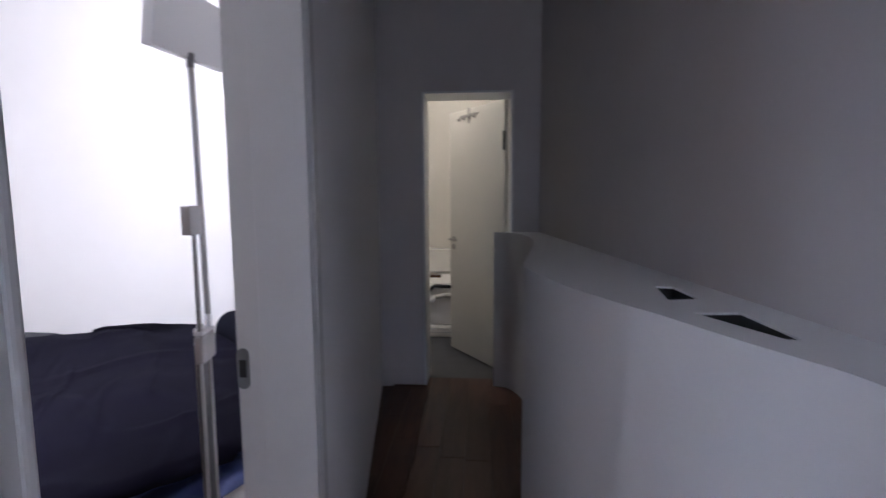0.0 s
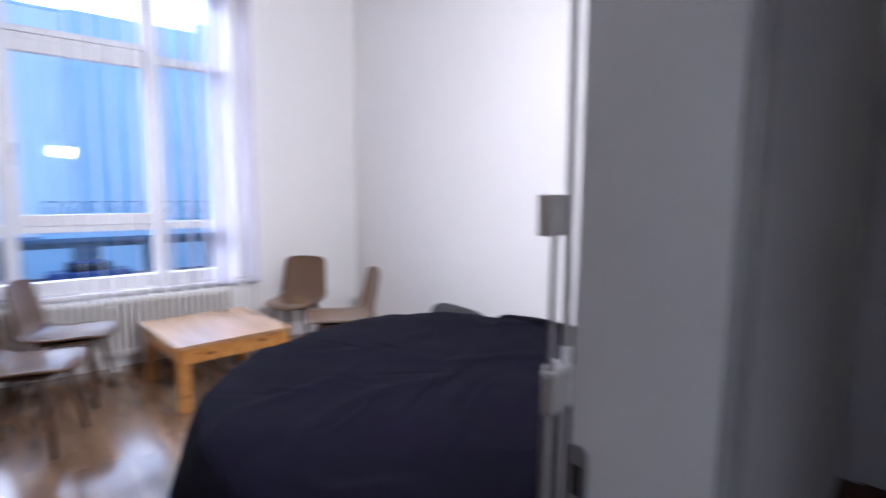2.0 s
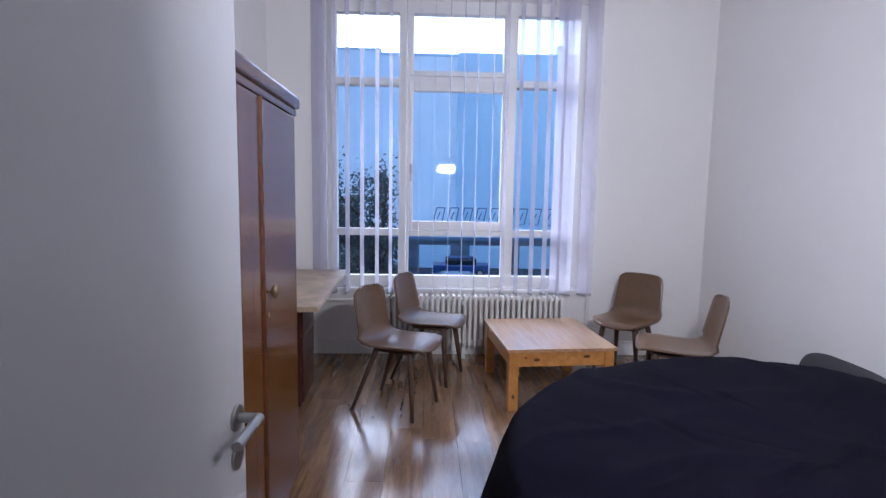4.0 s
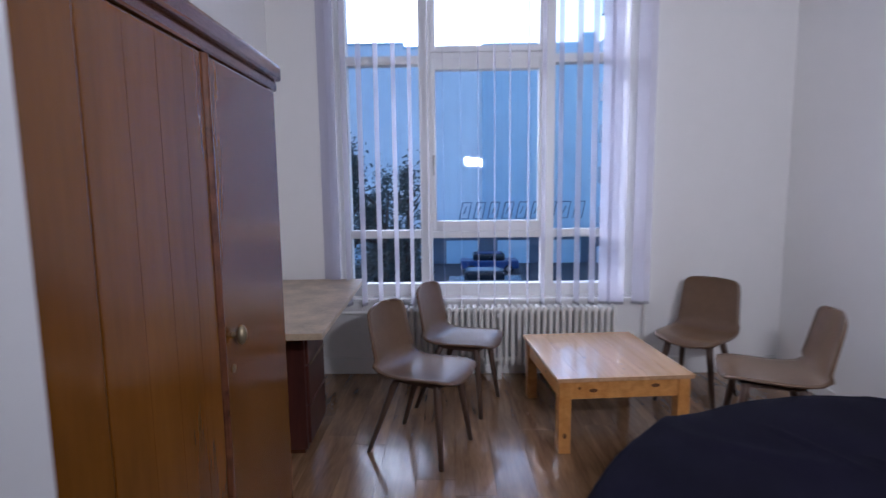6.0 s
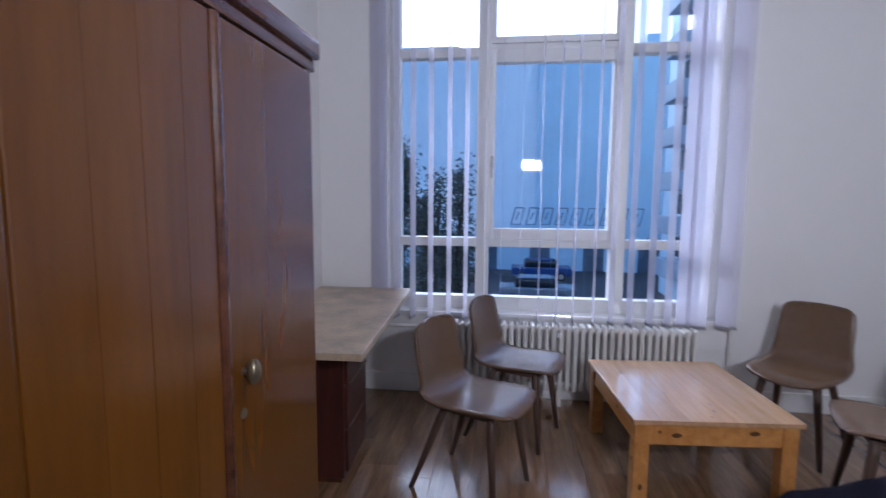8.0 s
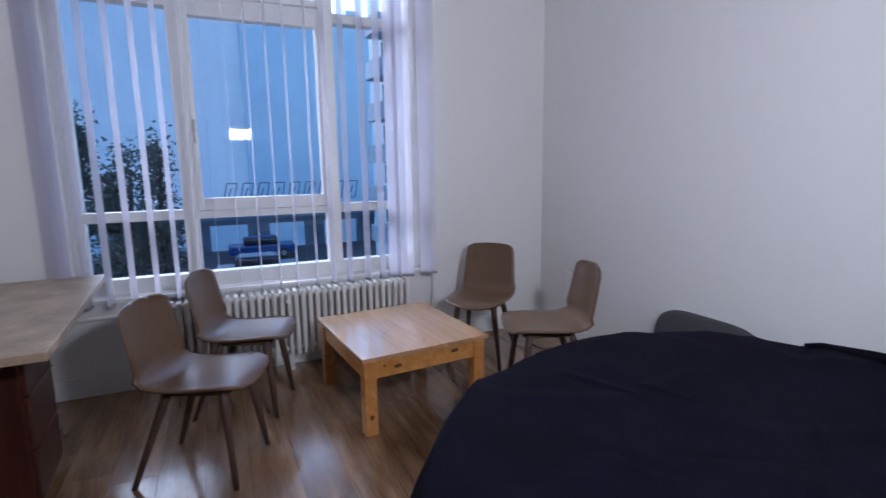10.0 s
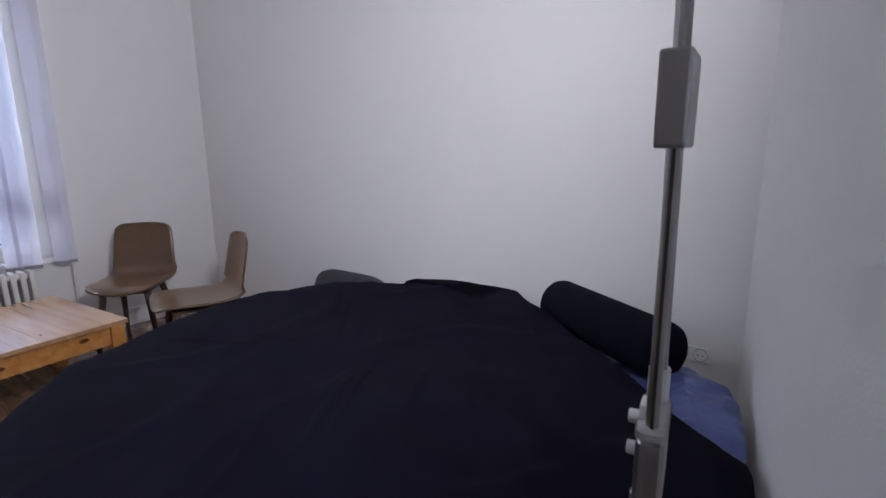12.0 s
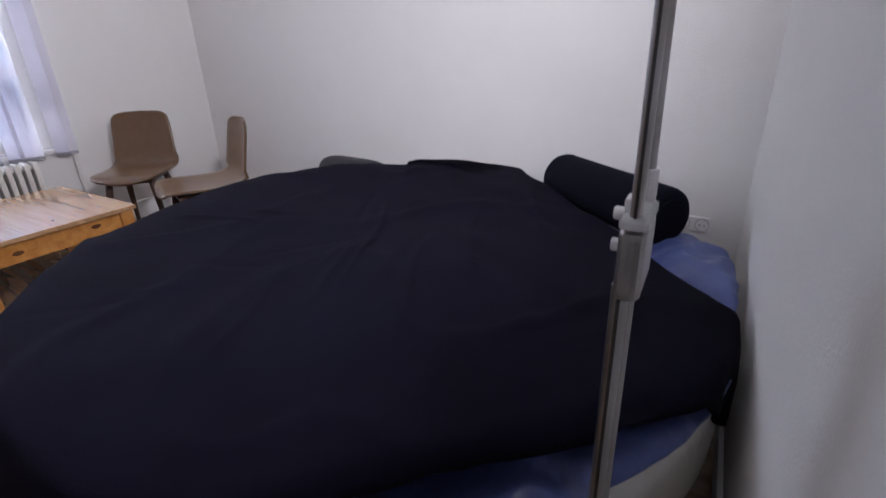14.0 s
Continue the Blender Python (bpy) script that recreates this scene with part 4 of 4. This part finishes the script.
part("base_plate", rod((PX, PY, 0.0), (PX, PY, 0.022), 0.14, sides=40, bevel=0.004), STEEL, lamp)
part("pole", rod((AX - 0.007, AY, 0.022), (AX - 0.007, AY, 0.93), 0.010), STEEL, lamp)
part("pole", rod((PX - 0.007, PY, 0.022), (PX - 0.007, PY, 0.93), 0.010), STEEL, lamp)
CM = pose((AX + PX) / 2, (AY + PY) / 2, 0, 0, 0, 8.1)
part("pole_channel", box(-0.012, -0.030, 0.022, -0.002, 0.030, 0.93), DARK_STEEL, lamp, m=CM)
clamp = part("clamp", box(-0.0145, -0.046, 0.916, 0.0145, 0.044, 0.999, 0.011, 3), STEEL, lamp, "steel clamp sleeve", m=CM)
part("collar", rod((PX, PY, 1.008), (PX, PY, 1.047), 0.0115), PLASTIC_WHITE, clamp)
part("clamp_ring", box(-0.0155, -0.047, 0.997, 0.0155, 0.045, 1.011, 0.011, 3), RING_GREY, clamp, "white plastic ring on the sleeve", m=CM)
for z in (0.969, 1.006):
    part("clamp_screw", rod((-0.013, -0.012, z), (-0.025, -0.012, z), 0.0075, bevel=0.002), PLASTIC_WHITE, clamp, "white thumb screw", m=CM)
part("screw_lug", box(-0.014, -0.024, 1.008, 0.000, 0.004, 1.026, 0.004), PLASTIC_WHITE, clamp, "white plastic lug under the upper screw", m=CM)
part("thin_pole", rod((AX, AY, 0.96), (AX, AY, 1.29), 0.0065), STEEL, lamp)
part("groove", box(-0.0016, -0.0400, 1.0, 0.0016, -0.0375, 1.287), DARK_STEEL, lamp, "dark groove along the pole", m=CM)
part("groove", box(-0.0085, -0.0440, 0.03, -0.0045, -0.0400, 0.916), DARK_STEEL, lamp, "dark groove along the pole", m=CM)
TOP = Vector((PX - 0.009, PY, 1.788))
part("upper_pole", rod((PX, PY, 0.99), TOP, 0.0085), STEEL, lamp)
part("pole_tip", rod(TOP - Vector((0, 0, 0.035)), TOP + Vector((0, 0, 0.004)), 0.0105), DULL_STEEL, lamp, "grey swivel joint under the head")
part("dimmer_box", box(-0.013, -0.033, 1.287, 0.013, 0.033, 1.367, 0.003), STEEL, lamp, "grey metal dimmer box", m=pose(-0.877, 2.328, 0, 0, 0, 4))
HM = pose(-0.895, 2.398, 1.863, 8, 0, 83)
head = part("head", box(-0.14, -0.012, -0.085, 0.17, 0.022, 0.09, 0.004), PLASTIC_WHITE, lamp, "white rectangular lamp head", m=HM)
part("light_panel", box(-0.13, 0.022, -0.066, 0.15, 0.026, 0.066), LAMP_GLOW, head, "glowing lamp panel", m=HM)

# ---- wall socket ----
socket = thing("wall_socket", pose(-1.09, YN, 0.41), "white double wall socket low on the wall", "socket")
part("plate", box(-1.165, YN - 0.012, 0.376, -1.022, YN, 0.442, 0.003), PLASTIC_WHITE, socket)
for x in (-1.128, -1.052):
    part("rim", rod((x, YN - 0.009, 0.408), (x, YN - 0.0127, 0.408), 0.0285, sides=24), WEIGHT, socket)
    part("insert", rod((x, YN - 0.009, 0.408), (x, YN - 0.0140, 0.408), 0.026, sides=24), PLASTIC_WHITE, socket)
    for dx in (-0.009, 0.009):
        part("hole", rod((x + dx, YN - 0.0138, 0.408), (x + dx, YN - 0.0150, 0.408), 0.003, sides=8), SHADE_BLACK, socket)
socket_2 = thing("wall_socket", pose(-4.5, YN, 0.41), "white wall socket behind the brown chairs", "socket")
part("plate", box(-4.40, YN - 0.010, 0.44, -4.32, YN, 0.52, 0.003), PLASTIC_WHITE, socket_2)

# ---- outside ----
GZ = -4.5
tagged(part("ground", box(-700, -700, GZ - 0.2, XW - 1.2, 700, GZ), ASPHALT), "grey asphalt yard and street below the window", "ground", kind="structure")
tagged(part("facade_own", box(XW - 0.6, -14, GZ, XW - 0.36, 18, WIN_Z0 - 0.3), FACADE_LIGHT), "own house facade below the window", "facade", kind="structure")
block = thing("apartment_block", pose(-46, 10, GZ), "pale windowless gable of a large building across the street", "building", kind="structure")
part("gable", box(-60, -45, GZ, -46, 4.2, 13.7), FACADE_LIGHT, block)
part("upper_wall", box(-60, -45, 13.7, -46, -2.6, 14.1), FACADE_LIGHT, block)
part("roof_edge", box(-60.2, -45, 14.1, -45.9, -2.6, 14.25), FACADE_DARK, block)
part("roof_edge", box(-60.2, -2.59, 13.7, -45.9, 4.2, 13.9), FACADE_DARK, block)
side = thing("apartment_block", pose(-44, 20, GZ), "blue-grey rendered building beside the gable", "building", kind="structure")
part("wall", box(-60, 4.21, GZ, -45.4, 24, 13.9), FACADE_DARK, side)
part("chimney", box(-47, 12.8, 13.9, -45.5, 13.9, 14.7), FACADE_DARK, side)
right = thing("apartment_block", pose(-30, 12, GZ), "slim tower with stacked balconies", "building", kind="structure")
part("wall", box(-34, 11.3, GZ, -26, 26, 19), FACADE_DARK, right)
for k in range(9):
    part("balcony", box(-31.5, 10.3, -3.0 + k * 2.4, -29.4, 11.29, -2.0 + k * 2.4, 0.03), BALCONY, right, "small grey balcony")
    part("window", box(-31.2, 11.22, -1.9 + k * 2.4, -29.8, 11.295, -0.8 + k * 2.4), CAR_GLASS, right)
low = thing("low_building", pose(-42, 6, GZ), "dark low shed row across the street", "building", kind="structure")
# Shed colour is lifted to include the haze across the street.
part("wall", box(-44.4, -24, GZ, -42, 20, -2.2), material("shed_hazy", (0.13, 0.16, 0.20), 0.8, vary=0.4, scale=0.5), low)
part("roof", box(-44.5, -24, -2.2, -41.7, 20, -1.95), SIGN, low)
for k in range(9):
    part("garage_door", box(-42.05, -20 + k * 4.2, GZ, -41.95, -17.4 + k * 4.2, -2.6), FACADE_DARK, low)
sign = thing("roof_sign", pose(-42, 6, -1.95), "row of dark outlined letter shapes on a rooftop frame", "sign")
part("frame", box(-42.35, 2.0, -1.95, -42.25, 12.6, -0.86), FACADE_DARK, sign)
for k in range(9):
    y0 = 2.1 + k * 1.16
    b = None
    for p, q in (((0, 0.0), (0.3, 1.35)), ((0.3, 1.35), (1.0, 1.35)), ((1.0, 1.35), (0.72, 0.0)), ((0.72, 0.0), (0, 0.0)), ((0.35, 0.4), (0.6, 1.0))):
        b = rod((-42.3, y0 + p[0], -0.85 + p[1]), (-42.3, y0 + q[0], -0.85 + q[1]), 0.045, sides=6, bm=b)
    part("letter_outline", b, SIGN, sign)


def tree(x, y, height, spread, seed):
    rng = random.Random(seed)
    t = thing("tree", pose(x, y, GZ), "slender leafy tree in the yard", "tree", "yard trees")
    bm = rod((x, y, GZ), (x + 0.2, y, GZ + height * 0.55), 0.22, 0.12)
    rod((x + 0.2, y, GZ + height * 0.55), (x + 0.1, y + 0.2, GZ + height * 0.95), 0.12, 0.03, bm=bm)
    part("trunk", bm, BARK, t)
    verts, faces = [], []
    for k in range(9):
        a, h = rng.uniform(0, 6.28), rng.uniform(0.35, 0.85)
        tip = (x + spread * 0.7 * math.cos(a), y + spread * 0.7 * math.sin(a), GZ + height * (h + 0.12))
        part("limb", rod((x + 0.15, y, GZ + height * h), tip, 0.06, 0.015, sides=7), BARK, t)
    clumps = []
    for k in range(34):
        h = rng.random() ** 0.9
        rad = spread * (1.05 - h) ** 0.7 * rng.uniform(0.2, 1.0)
        a = rng.uniform(0, 6.28)
        clumps.append((Vector((x + rad * math.cos(a), y + rad * math.sin(a), GZ + height * (0.25 + 0.75 * h))), rng.uniform(0.22, 0.55)))
    for k in range(3600):
        c0, size = clumps[rng.randrange(len(clumps))]
        c = c0 + Vector((rng.gauss(0, 0.5), rng.gauss(0, 0.5), rng.gauss(0, 0.75))) * size
        u = Vector((rng.gauss(0, 1), rng.gauss(0, 1), rng.gauss(0, 1))).normalized() * rng.uniform(0.04, 0.10)
        w = u.orthogonal() * 0.5
        n0 = len(verts)
        verts += [tuple(c - u), tuple(c + w), tuple(c + u), tuple(c - w)]
        faces.append((n0, n0 + 1, n0 + 2, n0 + 3))
    me = bpy.data.meshes.new("crown")
    me.from_pydata(verts, [], faces)
    me.materials.append(HAZY_LEAVES)
    crown = new("crown", me)
    crown.parent = t
    crown.matrix_parent_inverse = t.matrix_world.inverted()
    return t


tree(-20, -2.3, 7.9, 1.0, 3)
tree(-20, -1.0, 6.3, 1.1, 5)
tree(-20.6, -0.2, 6.6, 0.9, 8)
tree(-22, -4.2, 7.2, 1.8, 11)
tree(-21, -1.6, 5.6, 1.3, 17)


def car(x, y, paint, label):
    c = thing("car", pose(x, y, GZ), label, "car", "parked cars")
    b = box(x - 0.85, y - 2.1, GZ + 0.35, x + 0.85, y + 2.1, GZ + 0.95, 0.12, 3)
    body = part("body", b, paint, c)
    b = box(x - 0.75, y - 1.2, GZ + 0.9, x + 0.75, y + 1.1, GZ + 1.45, 0.2, 3)
    part("cabin", b, CAR_GLASS, c)
    part("roof", box(x - 0.66, y - 0.9, GZ + 1.43, x + 0.66, y + 0.8, GZ + 1.48, 0.02), paint, c)
    for sx in (-0.86, 0.74):
        for sy in (-1.35, 1.35):
            w = part("wheel", rod((x + sx, y + sy, GZ + 0.33), (x + sx + 0.12, y + sy, GZ + 0.33), 0.33, sides=20, bevel=0.04), TYRE, c)
            part("rim", rod((x + sx - 0.005, y + sy, GZ + 0.33), (x + sx + 0.125, y + sy, GZ + 0.33), 0.19, sides=16), STEEL, w)
    return c


car(-37.5, 4.2, CAR_BLUE, "blue parked car across the street")
car(-29.5, 3.4, CAR_GREY, "dark grey parked car nearer the house")
car(-37.5, -2.0, CAR_GREY, "dark grey parked car beyond the trees")

# ---- floor planks ----
rng = random.Random(4)
PLANK = {}
count = 0
for r in range(20):
    y0 = YS + r * 0.193
    x = XW - rng.uniform(0.1, 1.2)
    while x < -0.35:
        x1 = x + 1.285
        lo, hi = max(x, XW), min(x1, east(y0 + 0.19) + 0.10)
        if hi - lo > 0.05:
            b = box(0, 0, -0.010, hi - lo - 0.0007, 0.1924, 0.0, 0.0006, 1)
            ob = part("plank", b, FLOOR_WOOD, floor, m=pose(lo, y0, 0))
        x = x1
for c in range(13):
    x0 = -0.72 + c * 0.14
    y = HALL_BACK - rng.uniform(0, 0.9)
    while y < HALL_END + 0.15:
        lo, hi = max(y, HALL_BACK), min(y + 1.2, HALL_END + 0.15)
        if hi - lo > 0.05 and hall_west((lo + hi) / 2) - 0.10 < x0 + 0.05:
            part("plank", box(0, 0, -0.010, 0.1388, hi - lo - 0.0012, -0.001, 0.0012, 1), HALL_WOOD, floor_hall, m=pose(x0, lo, 0))
        y += 1.2
